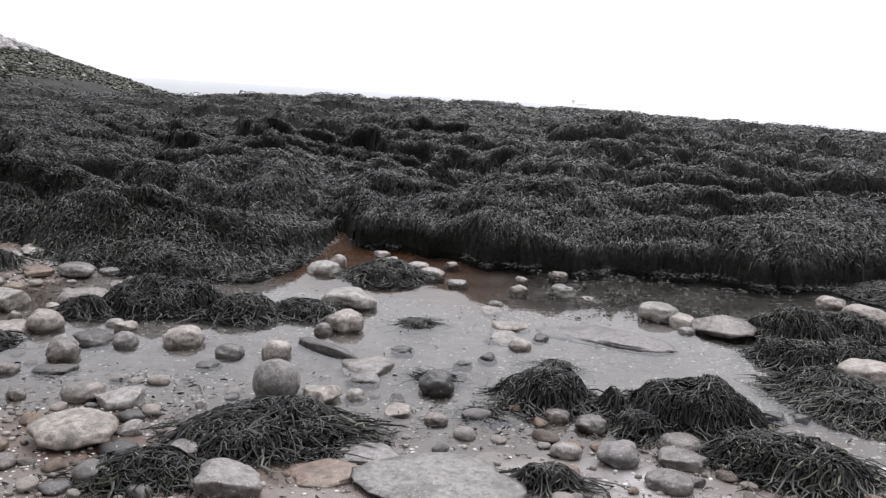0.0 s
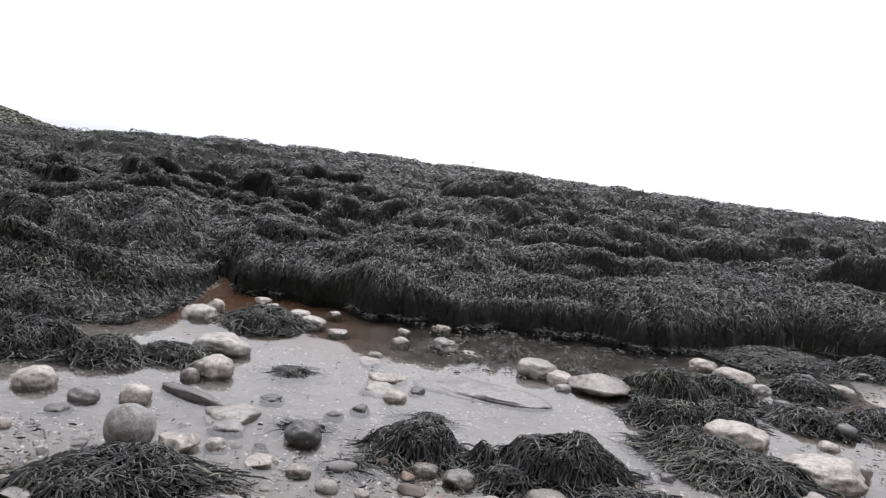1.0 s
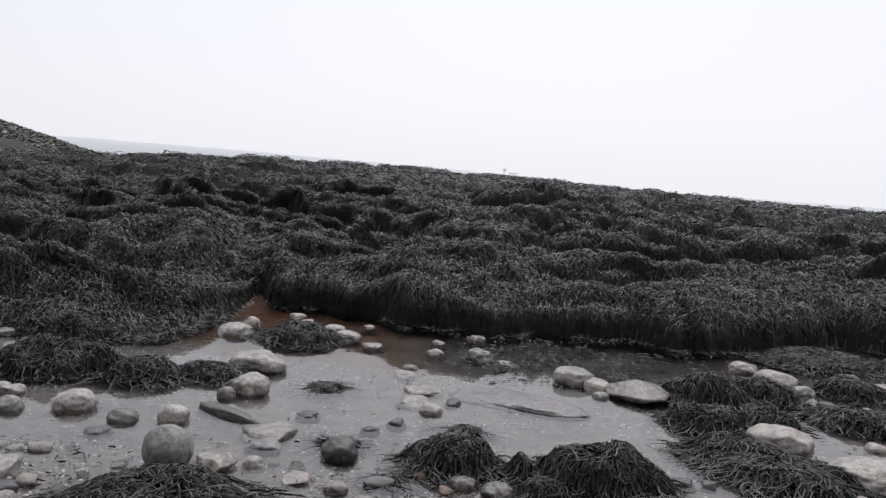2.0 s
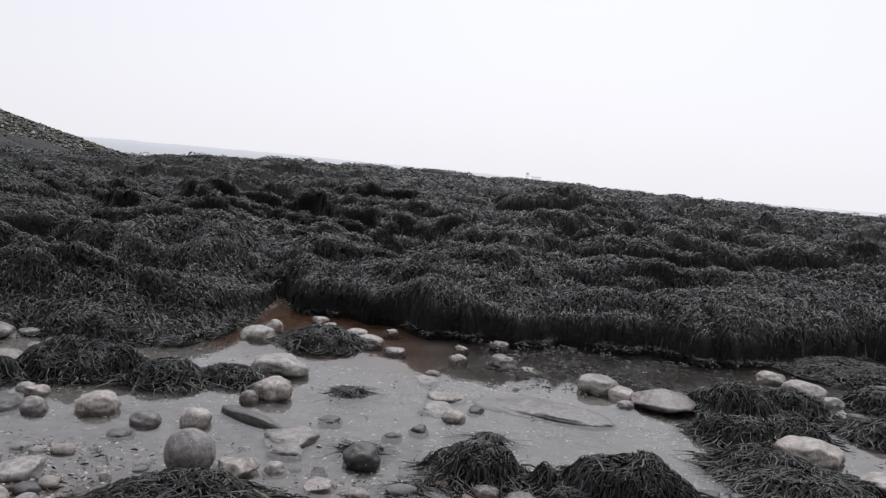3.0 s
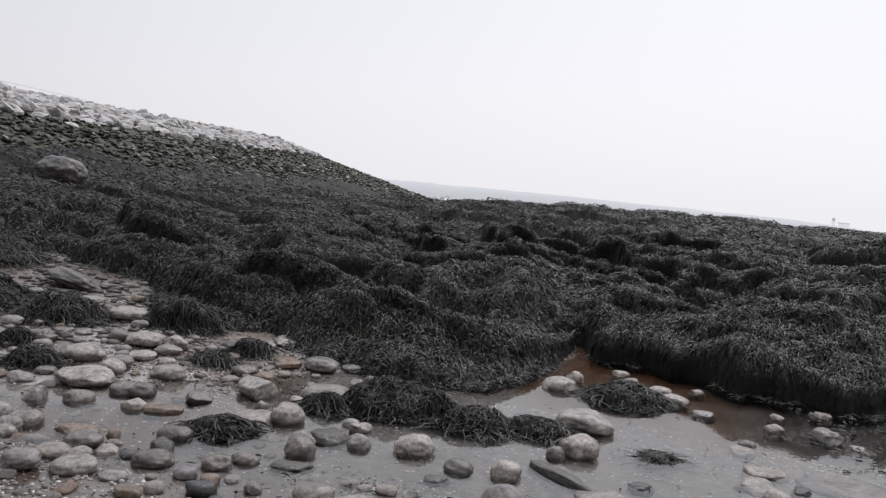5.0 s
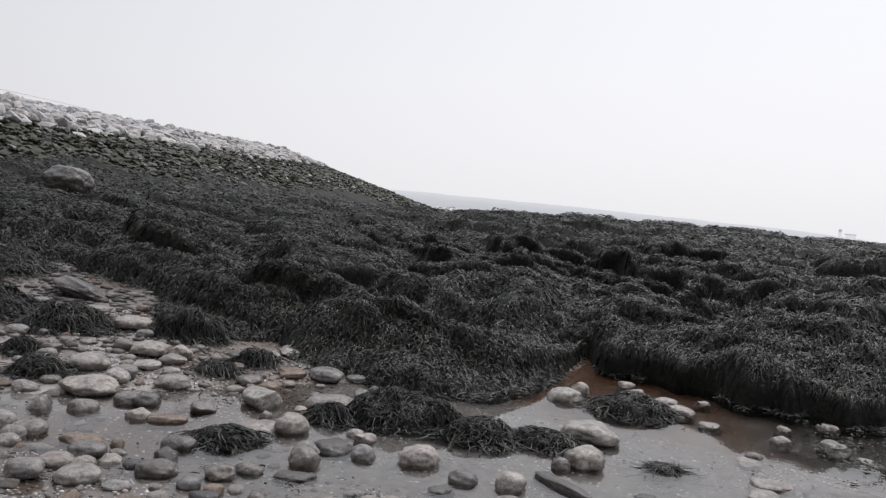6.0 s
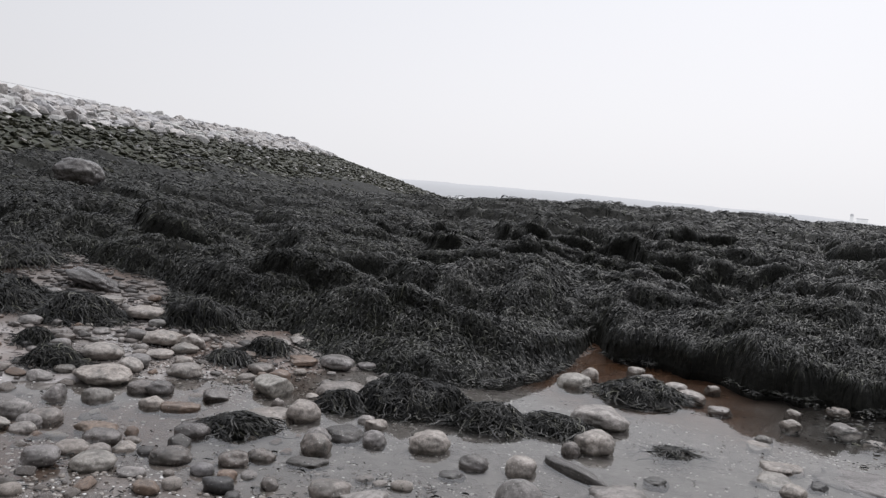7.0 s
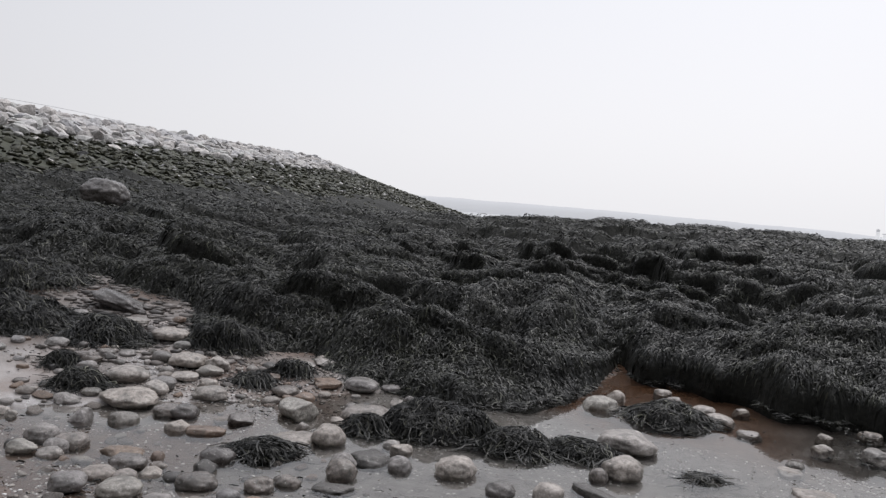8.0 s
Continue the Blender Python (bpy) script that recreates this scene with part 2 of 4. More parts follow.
def ground_height(x, y):
    rise = np.minimum(0.10 * np.maximum(0.75 * -x + 0.65 * y - 5.95, 0) * smooth(0.3, -1.5, x), 1.02)
    r = np.hypot(x, y)
    bed = -0.035 + 0.045 * np.clip(4.55 - y, 0, 1.6) + 0.03 * (value_noise(x * 1.3, y * 1.3, 5) - 0.5) + 0.016 * (value_noise(x * 5, y * 5, 6) - 0.5)
    bed -= 0.035 * smooth(6.2, 7.1, y) * smooth(-2.0, -0.9, x)
    bed += 0.10 * smooth(2.2, 4.5, x) * smooth(0, 1, value_noise(x * 1.1, y * 1.1, 8))
    h = bed + rise
    h = h + 0.40 * smooth(10.5, 15, y) * smooth(-3, 1, x)
    # unseen slope behind the camera, added to cut off low sky light
    h = h + 0.24 * np.clip(-4 - y, 0, 34)
    h = np.where((r > 26) & (y > 0), h + (-1.8 - h) * smooth(26, 60, r), h)
    return np.maximum(h, np.maximum(berm(x, y), -1.9))


def terraces(x, y, s, k):
    """Broken rock steps under the weed: a steep rounded front to each, then a slope that sags behind its lip."""
    wave = 1.9 * (value_noise(x * 0.42 + 0.2 * y, y * 0.5, k) - 0.5) + 0.8 * (value_noise(x * 1.25, y * 1.25, k + 1) - 0.5) + 0.3 * (value_noise(x * 3.7, y * 3.7, k + 2) - 0.5)
    u = (s + wave) / (1.15 + 0.03 * np.maximum(s, 0))
    f = u - np.floor(u)
    bold = 0.35 + 0.9 * smooth(0.3, 0.7, value_noise(x * 0.75, y * 0.75, k + 3))
    return bold * (np.clip(f / 0.15, 0, 1) ** 0.8 - f - 0.41)


def weed_height(x, y):
    """Top of the wrack that hangs over the ledge."""
    s = y - front(x)
    crest = 1.42 - 0.15 * smooth(0.5, -2.0, x) - 0.024 * np.maximum(x - 2.0, 0) - 0.012 * np.maximum(-x - 3, 0)
    g = np.interp(s, [-0.05, 0.0, 0.07, 0.16, 0.32, 0.6, 1.2, 2.2, 3.2, 4.5, 6, 9, 12, 16, 30], [-0.1, 0.03, 0.11, 0.18, 0.24, 0.30, 0.37, 0.48, 0.58, 0.68, 0.78, 0.91, 0.98, 0.96, 0.3])
    wx = x + 0.6 * (value_noise(x * 1.1, y * 1.1, 41) - 0.5) + 0.22 * (value_noise(x * 3.3, y * 3.3, 46) - 0.5)
    wy = y + 0.6 * (value_noise(x * 1.1, y * 1.1, 42) - 0.5) + 0.22 * (value_noise(x * 3.3, y * 3.3, 47) - 0.5)
    big, small = domes(wx, wy, 1.45, 11), domes(wx, wy, 0.62, 21)
    far = smooth(4, 10, s)
    lumps = 0.36 * (big - 0.56) + 0.24 * (small - 0.54) + 0.09 * (domes(x, y, 0.3, 71) - 0.5)
    g = g + (0.15 * smooth(0.0, 0.1, s) - 0.03 * smooth(0.1, 0.4, s)) * smooth(-1.7, -2.4, x) * smooth(4.0, 1.0, s)
    h = crest * g + (1 - 0.52 * far) * (smooth(0.0, 0.35, s) * (0.45 + 0.55 * smooth(0.6, 2.4, s)) * lumps + (0.22 + 0.1 * smooth(1.5, -1.0, x)) * smooth(0.7, 1.8, s) * terraces(x, y, s, 111))
    # the lower mass in front, over the rising shore
    low = ground_height(x, y)
    q = y - near_front(x)
    ragged = low + 0.45 * (value_noise(x * 0.55, y * 0.55, 44) - 0.5) + 0.35 * (value_noise(x * 1.9, y * 1.9, 45) - 0.5)
    loaf = domes(x * 0.93 - y * 0.37 + 0.5 * (value_noise(x * 1.1, y * 1.1, 41) - 0.5), (x * 0.37 + y * 0.93) * 1.25 + 0.4 * (value_noise(x * 1.1, y * 1.1, 42) - 0.5), 1.25, 51)
    roll = 0.04 + 0.06 * smooth(-3.4, -2.4, x) + 0.36 * loaf + 0.12 * (small - 0.35) + 0.05 * domes(x, y, 0.3, 75)
    wide = 0.75 + 0.9 * smooth(-2.6, -1.8, x)
    cover = (0.2 + 0.8 * smooth(-1.15, -2.1, x)) * (0.34 * smooth(-0.03, 0.2, q) + 0.66 * smooth(0.08, 1.0, q / wide)) * roll * smooth(1.95, 1.45, ragged) - 0.2 * smooth(0.0, -0.1, q) - 0.3 * smooth(1.42, 1.87, ragged)
    cover = cover * (1 - 0.85 * smooth(0.95, 1.45, q) * smooth(2.7, 2.0, q) * smooth(-8, -6.5, x))
    cover = cover * (1 - 0.2 * smooth(-5.8, -6.8, x))
    cover = cover * (1 - 0.35 * smooth(11, 15, np.hypot(x, y)) - 0.4 * smooth(16, 20, np.hypot(x, y))) + 0.075 * smooth(0.5, 0.9, q) * smooth(1.78, 1.38, ragged)
    cover = cover + 0.16 * smooth(2.2, 3.4, q) * smooth(1.78, 1.38, ragged) * smooth(-2.5, -4.5, x) * terraces(x, y, y + 0.55 * x, 131)
    h = np.maximum(h - 0.5 * smooth(0.05, -0.05, s), low + cover)
    for cx, cy, rx, ry, dz in HOLLOWS:
        h = h + dz * np.exp(-((x - cx) / rx) ** 2 - ((y - cy) / ry) ** 2)
    return h


HOLLOWS = (
    (0.10, 10.3, 0.26, 0.6, -0.32), (-2.1, 14.0, 0.55, 0.7, -0.36), (-2.35, 9.25, 0.3, 0.75, -0.26), (-4.6, 9.9, 0.8, 0.3, -0.15), (-3.1, 9.25, 0.7, 0.25, -0.15),
    (-1.1, 10.3, 0.9, 0.5, 0.10), (-3.4, 20, 3.0, 3.0, 0.19), (-6.6, 9.6, 0.5, 0.45, 0.30), (-10.8, 12.6, 0.8, 0.9, -0.30),
)


class Sheet:
    """A height function held on an even net and read between its knots."""

    def __init__(self, f, x0, x1, y0, y1, cell):
        self.x0, self.y0, self.cell = x0, y0, cell
        nx, ny = int((x1 - x0) / cell) + 1, int((y1 - y0) / cell) + 1
        x, y = np.meshgrid(x0 + cell * np.arange(nx), y0 + cell * np.arange(ny), indexing="ij")
        self.z = f(x, y)

    def __call__(self, x, y):
        u = np.clip((x - self.x0) / self.cell, 0, self.z.shape[0] - 1.001)
        v = np.clip((y - self.y0) / self.cell, 0, self.z.shape[1] - 1.001)
        i, j = u.astype(int), v.astype(int)
        u, v = u - i, v - j
        z = self.z
        return (z[i, j] * (1 - u) + z[i + 1, j] * u) * (1 - v) + (z[i, j + 1] * (1 - u) + z[i + 1, j + 1] * u) * v


def box_blur(z, r):
    """Mean of z over a square of 2 r + 1 knots."""
    for axis in (0, 1):
        pad = [(r + 1, r) if a == axis else (0, 0) for a in (0, 1)]
        c = np.cumsum(np.pad(z, pad, mode="edge"), axis=axis)
        n = z.shape[axis]
        z = (np.take(c, np.arange(2 * r + 1, n + 2 * r + 1), axis) - np.take(c, np.arange(n), axis)) / (2 * r + 1)
    return z


class Overhang:
    """How far the wrack leans out over what lies below it, seaward lips the most: an offset in x and y."""

    def __init__(self, sheet):
        self.lean = Sheet(lambda x, y: x, sheet.x0, sheet.x0 + 1, sheet.y0, sheet.y0 + 1, sheet.cell)
        self.lean.z = np.clip(sheet.z - box_blur(sheet.z, 7), -0.10, 0.20)

    def __call__(self, x, y):
        r = np.hypot(x, y) + 1e-6
        k = (0.75 - 0.5 * smooth(-0.5, 1.3, x)) * self.lean(x, y) * smooth(30, 22, r)
        return -k * x / r, -k * y / r


# ---- building helpers ----
def mesh_from(name, verts, faces, mat, smooth_faces=True, sheet=False):
    """A mesh from arrays: faces is an (n, 3) or (n, 4) array."""
    me = bpy.data.meshes.new(name)
    verts, faces = np.asarray(verts, np.float32), np.asarray(faces, np.int32)
    if sheet:
        a, b, c = (verts[faces[:, i]] for i in (0, 1, 2))
        if np.cross(b - a, c - a)[:, 2].sum() < 0:
            faces = faces[:, ::-1]
    n, k = faces.shape
    me.vertices.add(len(verts))
    me.vertices.foreach_set("co", verts.ravel())
    me.loops.add(n * k)
    me.loops.foreach_set("vertex_index", faces.ravel())
    me.polygons.add(n)
    me.polygons.foreach_set("loop_start", np.arange(0, n * k, k, dtype=np.int32))
    me.polygons.foreach_set("loop_total", np.full(n, k, np.int32))
    me.update(calc_edges=True)
    me.polygons.foreach_set("use_smooth", np.full(n, smooth_faces))
    me.materials.append(mat)
    me.validate()
    return me


def part(name, data, parent, label=""):
    ob = new(name, data)
    ob.parent = parent
    if label:
        ob["label"] = label
    return ob


def grid_faces(rows, cols, wrap=False):
    i, j = np.meshgrid(np.arange(rows - 1), np.arange(cols if wrap else cols - 1), indexing="ij")
    k = (j + 1) % cols
    return np.stack([i * cols + j, i * cols + k, (i + 1) * cols + k, (i + 1) * cols + j], -1).reshape(-1, 4)[:, ::-1]


def fan(az0, az1, n, radii):
    """Polar net round the camera's place; az in degrees, to the right of +y."""
    az = np.radians(np.linspace(az0, az1, n))
    r, a = np.meshgrid(radii, az, indexing="ij")
    return r * np.sin(a), r * np.cos(a)


rng = np.random.default_rng(7)


def strands(name, x, y, height, length, width, mat, steps=4, solid=False, spread=None, lift=0.02, wander=0.7, pull=1.0, keep_way=0.6, comb=1.5, shift=None):
    """Fronds that start at (x, y), run downhill over height(x, y) and hang with it."""
    n = len(x)
    e = 0.06
    d0 = 4 * np.pi * value_noise(x * comb, y * comb, 91) + rng.normal(0, 0.7, n)
    way = np.stack([np.cos(d0), np.sin(d0)], 1) if spread is None else spread
    way = way + 0.0
    px, py = x.copy(), y.copy()
    step = length / steps
    rise = lift * rng.uniform(0.15, 1.3, n)
    nodes = []
    for k in range(steps + 1):
        h = height(px, py)
        f = k / steps
        sx, sy = shift(px, py) if shift else (0.0, 0.0)
        nodes.append(np.stack([px + sx, py + sy, h + rise * (0.35 + np.sin(np.pi * (0.15 + 0.8 * f))) * (1 - 0.6 * f)], 1))
        gx = (height(px + e, py) - height(px - e, py)) / (2 * e)
        gy = (height(px, py + e) - height(px, py - e)) / (2 * e)
        g = np.stack([-gx, -gy], 1)
        steep = np.linalg.norm(g, axis=1, keepdims=True)
        turn = g * pull + way * keep_way + wander * 0.6 * rng.normal(size=(n, 2))
        turn /= np.linalg.norm(turn, axis=1, keepdims=True) + 1e-6
        way = turn
        run = step / np.sqrt(1 + np.minimum(steep[:, 0], 6) ** 2)
        px, py = px + way[:, 0] * run, py + way[:, 1] * run
    p = np.stack(nodes, 1)
    t = np.gradient(p, axis=1)
    t /= np.linalg.norm(t, axis=2, keepdims=True) + 1e-9
    up = np.array([0, -0.35, 1.0])
    side = np.cross(t, up)
    side /= np.linalg.norm(side, axis=2, keepdims=True) + 1e-9
    nor = np.cross(side, t)
    roll = rng.normal(0, 0.55, (n, 1, 1))
    side = side * np.cos(roll) + nor * np.sin(roll)
    taper = np.interp(np.arange(steps + 1) / steps, [0, 0.25, 0.75, 1], [0.6, 1, 0.9, 0.25])[None, :, None]
    half = 0.5 * width[:, None, None] * taper * side
    m = steps + 1
    if solid:
        top = np.cross(side, t)
        v = np.stack([p - half, p + half, p + top * np.linalg.norm(half, axis=2, keepdims=True) * 0.4], 2)
        ring, pairs = 3, ((1, 2), (2, 0))
    else:
        v = np.stack([p - half, p + half], 2)
        ring, pairs = 2, ((0, 1),)
    base = (np.arange(n) * m * ring)[:, None] + (np.arange(steps) * ring)[None, :]
    quads = [np.stack([base + a, base + b, base + ring + b, base + ring + a], -1).reshape(-1, 4) for a, b in pairs]
    return mesh_from(name, v.reshape(-1, 3), np.concatenate(quads), mat)


# ---- ground ----
def build_ground():
    radii = np.concatenate([np.linspace(0.05, 2.4, 14), np.linspace(2.5, 9, 210), np.geomspace(9.1, 70, 110), np.geomspace(75, 4000, 24)])
    az = np.radians(np.concatenate([np.linspace(-52, 42, 420), np.linspace(43, 307, 80)]))
    r, a = np.meshgrid(radii, az, indexing="ij")
    x, y = r * np.sin(a), r * np.cos(a)
    z = ground_height(x, y)
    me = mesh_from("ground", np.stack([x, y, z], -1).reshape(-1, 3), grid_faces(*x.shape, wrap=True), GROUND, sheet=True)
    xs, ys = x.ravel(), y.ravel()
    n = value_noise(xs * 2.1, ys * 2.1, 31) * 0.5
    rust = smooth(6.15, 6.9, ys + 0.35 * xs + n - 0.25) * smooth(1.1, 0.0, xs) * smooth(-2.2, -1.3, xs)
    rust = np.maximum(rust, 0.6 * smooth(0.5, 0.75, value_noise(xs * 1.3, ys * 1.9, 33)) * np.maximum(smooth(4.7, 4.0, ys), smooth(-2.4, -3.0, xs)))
    # dark channel bed, painted in place of the ledge mirrored in the water
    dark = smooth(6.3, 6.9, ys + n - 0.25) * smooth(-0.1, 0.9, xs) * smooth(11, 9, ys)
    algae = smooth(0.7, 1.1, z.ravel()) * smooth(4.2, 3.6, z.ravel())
    # bank ground coloured dark for the shade in the gaps between rocks
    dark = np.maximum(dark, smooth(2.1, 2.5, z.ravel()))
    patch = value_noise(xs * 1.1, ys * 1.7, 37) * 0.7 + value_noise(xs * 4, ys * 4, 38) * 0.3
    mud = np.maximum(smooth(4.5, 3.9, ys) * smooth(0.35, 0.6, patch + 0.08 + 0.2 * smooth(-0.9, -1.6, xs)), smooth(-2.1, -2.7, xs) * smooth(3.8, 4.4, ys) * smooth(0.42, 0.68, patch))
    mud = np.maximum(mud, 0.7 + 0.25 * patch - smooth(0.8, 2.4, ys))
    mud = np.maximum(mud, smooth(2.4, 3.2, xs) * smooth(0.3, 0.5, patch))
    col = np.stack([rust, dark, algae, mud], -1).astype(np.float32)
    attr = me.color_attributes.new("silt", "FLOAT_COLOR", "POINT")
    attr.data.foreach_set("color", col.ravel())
    under = smooth(0.012, -0.012, z.ravel() + 0.012 * (value_noise(xs * 7, ys * 7, 39) - 0.5)) * smooth(1.0, 2.4, ys)
    attr = me.attributes.new("bed", "FLOAT", "POINT")
    attr.data.foreach_set("value", under.astype(np.float32))
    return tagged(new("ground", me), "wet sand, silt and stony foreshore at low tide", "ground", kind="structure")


build_ground()


def build_pool():
    x, y = np.meshgrid(np.linspace(-7, 6, 60), np.linspace(1.5, 9.6, 60), indexing="ij")
    me = mesh_from("pool_water", np.stack([x, y, x * 0], -1).reshape(-1, 3), grid_faces(60, 60), POOL, sheet=True)
    ob = tagged(new("pool_water", me), "shallow clear tide pool reflecting a pale sky", "water", kind="structure")
    ob.visible_shadow = False
    return ob


build_pool()


def build_sea():
    m, nt, b = material("pale sea", 0.25, 0.5)
    f = noise_fac(nt, 0.05, 4.0)
    nt.links.new(ramp(nt, f, (0.3, (0.30, 0.31, 0.32)), (0.7, (0.36, 0.37, 0.38))), b.inputs["Base Color"])
    x, y = fan(0, 360, 64, np.geomspace(70, 4500, 20))
    me = mesh_from("sea", np.stack([x, y, x * 0 - 1.1], -1).reshape(-1, 3), grid_faces(*x.shape), m, sheet=True)
    return tagged(new("sea", me), "flat pale sea fading into fog", "water", kind="structure")


build_sea()


# ---- the weed-covered ledge ----
def build_ledge():
    weed, soil = Sheet(weed_height, -31, 27, 3.5, 38, 0.045), Sheet(ground_height, -31, 27, 3.5, 38, 0.09)
    radii = np.concatenate([np.linspace(5.8, 14, 230), np.geomspace(14.1, 45, 70)])
    x, y = fan(-50, 46, 460, radii)
    z = np.maximum(weed_height(x, y), ground_height(x, y) - 0.25)
    lean = Overhang(weed)
    sx, sy = lean(x, y)
    me = mesh_from("ledge", np.stack([x + sx, y + sy, z], -1).reshape(-1, 3), grid_faces(*x.shape), MAT, sheet=True)
    ledge = tagged(new("seaweed_ledge", me), "rock ledge buried under hanging dark olive wrack", "seaweed", kind="stuff")
    for lo, hi, count, ln, wd in ((6.3, 10, 200000, 0.115, 0.0084), (10, 15, 160000, 0.13, 0.0105), (15, 23, 95000, 0.16, 0.015), (23, 36, 36000, 0.24, 0.026)):
        r = np.sqrt(rng.uniform(lo ** 2, hi ** 2, count))
        a = np.radians(rng.uniform(-49, 44, count))
        px, py = r * np.sin(a), r * np.cos(a)
        keep = weed(px, py) > np.maximum(soil(px, py), -0.02) + 0.008
        px, py = px[keep], py[keep]
        e = 0.05
        steep = np.hypot(weed(px + e, py) - weed(px - e, py), weed(px, py + e) - weed(px, py - e)) / (2 * e)
        # fewer fronds on steep faces, so the dark mat stands in for shade
        keep = rng.random(len(px)) < 1 / (1 + 0.45 * np.minimum(steep, 4) ** 2)
        px, py = px[keep], py[keep]
        upper = px - 0.12 * (py - 9) + rng.normal(0, 0.7, len(px)) + 1.6 * (value_noise(px * 0.5, py * 0.5, 95) - 0.5) < -2.9
        for pick, mat in ((~upper, WEED), (upper, WEED_UPPER)):
            qx, qy = px[pick], py[pick]
            k = len(qx)
            if k:
                me = strands("fronds", qx, qy, weed, ln * rng.uniform(0.5, 1.3, k), wd * rng.uniform(0.6, 1.4, k), mat, 3, lift=0.034, wander=1.45, pull=0.45, keep_way=0.8, shift=lean)
                tagged(part("fronds", me, ledge), kind="stuff")
    # ragged hem that trails on the sand and water along the foot
    px = np.concatenate([rng.uniform(-1.0, 5.0, 3400), rng.uniform(-7.0, -0.9, 3000)])
    py = np.where(np.arange(6400) < 3400, front(px), near_front(px)) + rng.normal(0.07, 0.08, 6400)
    hem = value_noise(px * 3.1, py * 0, 77) > 0.38
    px, py = px[hem], py[hem]
    me = strands("hem_fronds", px, py, lambda a, b: np.maximum(np.maximum(ground_height(a, b), weed(a, b)), 0.002), rng.uniform(0.05, 0.15, len(px)), rng.uniform(0.006, 0.012, len(px)), WEED, 4, solid=True, lift=0.018, wander=1.2, pull=0.5)
    tagged(part("hem_fronds", me, ledge), kind="stuff")
    return ledge


build_ledge()


# ---- far shore ----
def build_coast():
    # fog haze is put into the land's grey, which glows by itself
    haze = plain("far land with haze glow", (0.275, 0.28, 0.29), 0.95, 1.0)
    n = 160
    az = np.radians(np.linspace(-34, 10.8, n))
    d = 900.0
    top = np.interp(np.degrees(az), [-34, -19, -10, -1, 5, 8.5, 10.8], [12.5, 12.8, 12.0, 10.2, 8.0, 5.6, 0.0])
    top = top + 0.9 * (value_noise(np.degrees(az) * 0.9, az * 0) - 0.5) + 0.5 * (value_noise(np.degrees(az) * 3.1, az * 0 + 4) - 0.5)
    rows = []
    for k, f in ((0, 0.0), (8, 0.55), (40, 1.0), (300, 0.9)):
        rows.append(np.stack([(d + k) * np.sin(az), (d + k) * np.cos(az), -1.3 + (top + 1.3) * f], -1))
    v = np.stack(rows, 0)
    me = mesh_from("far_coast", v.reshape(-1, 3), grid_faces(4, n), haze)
    return tagged(new("far_coast", me), "low grey coast with fog haze put into its glowing colour", "coast", kind="structure")


build_coast()


# ---- stones ----
def ball(levels):
    bm = bmesh.new()
    bmesh.ops.create_icosphere(bm, subdivisions=levels, radius=1.0)
    bm.verts.ensure_lookup_table()
    v = np.array([w.co[:] for w in bm.verts])
    f = np.array([[w.index for w in q.verts] for q in bm.faces])
    bm.free()
    return v, f


BALLS = {k: ball(k) for k in (1, 2, 3, 4, 5)}


def stone_shape(levels, shape, r):
    """Unit stone in the box -0.5 .. 0.5: r round, a angular, f flat slab."""
    v, f = BALLS[levels]
    v = v.copy()
    p = {"r": 2.35, "a": 2.4, "f": 2.8, "s": 2.0}[shape]
    v /= (np.abs(v) ** p).sum(1, keepdims=True) ** (1 / p)
    cuts = {"r": 6, "a": 13, "f": 16, "s": 2}[shape]
    for _ in range(cuts):
        d = r.normal(size=3)
        if shape == "f":
            d[2] *= 0.35
        d /= np.linalg.norm(d)
        lim = r.uniform(0.82, 1.0) if shape in "rs" else r.uniform(0.72, 0.98) if shape == "f" else r.uniform(0.60, 0.95)
        over = np.maximum(v @ d - lim, 0)
        v -= np.outer(over * 0.92, d)
    off = r.uniform(-50, 50, 3)
    amp = {"r": 0.15, "a": 0.13, "f": 0.17, "s": 0.05}[shape]
    if levels > 1:
        for i, c in enumerate(v):
            q = Vector(c * 1.1 + off)
            n = noise.noise(q) * amp + noise.noise(q * 2.7) * amp * 0.55 + noise.noise(q * 7) * amp * 0.3
            v[i] = c * (1 + n)
    else:
        v *= 1 + r.uniform(-amp, amp, (len(v), 1))
    lo, hi = v.min(0), v.max(0)
    return (v - (lo + hi) / 2) / (hi - lo), f


STONE_KINDS = {
    "p": (STONE, "pale grey"), "g": (STONE_GREY, "speckled mid-grey"), "w": (STONE_WET, "wet dark grey"), "d": (STONE_DARK, "blackish weedy"), "r": (STONE_RUST, "rust-brown"),
}
SHAPE_WORDS = {"r": "rounded sea-worn", "a": "blunt angular", "f": "flat slabby", "s": "ball-shaped"}
STONE_AT = []


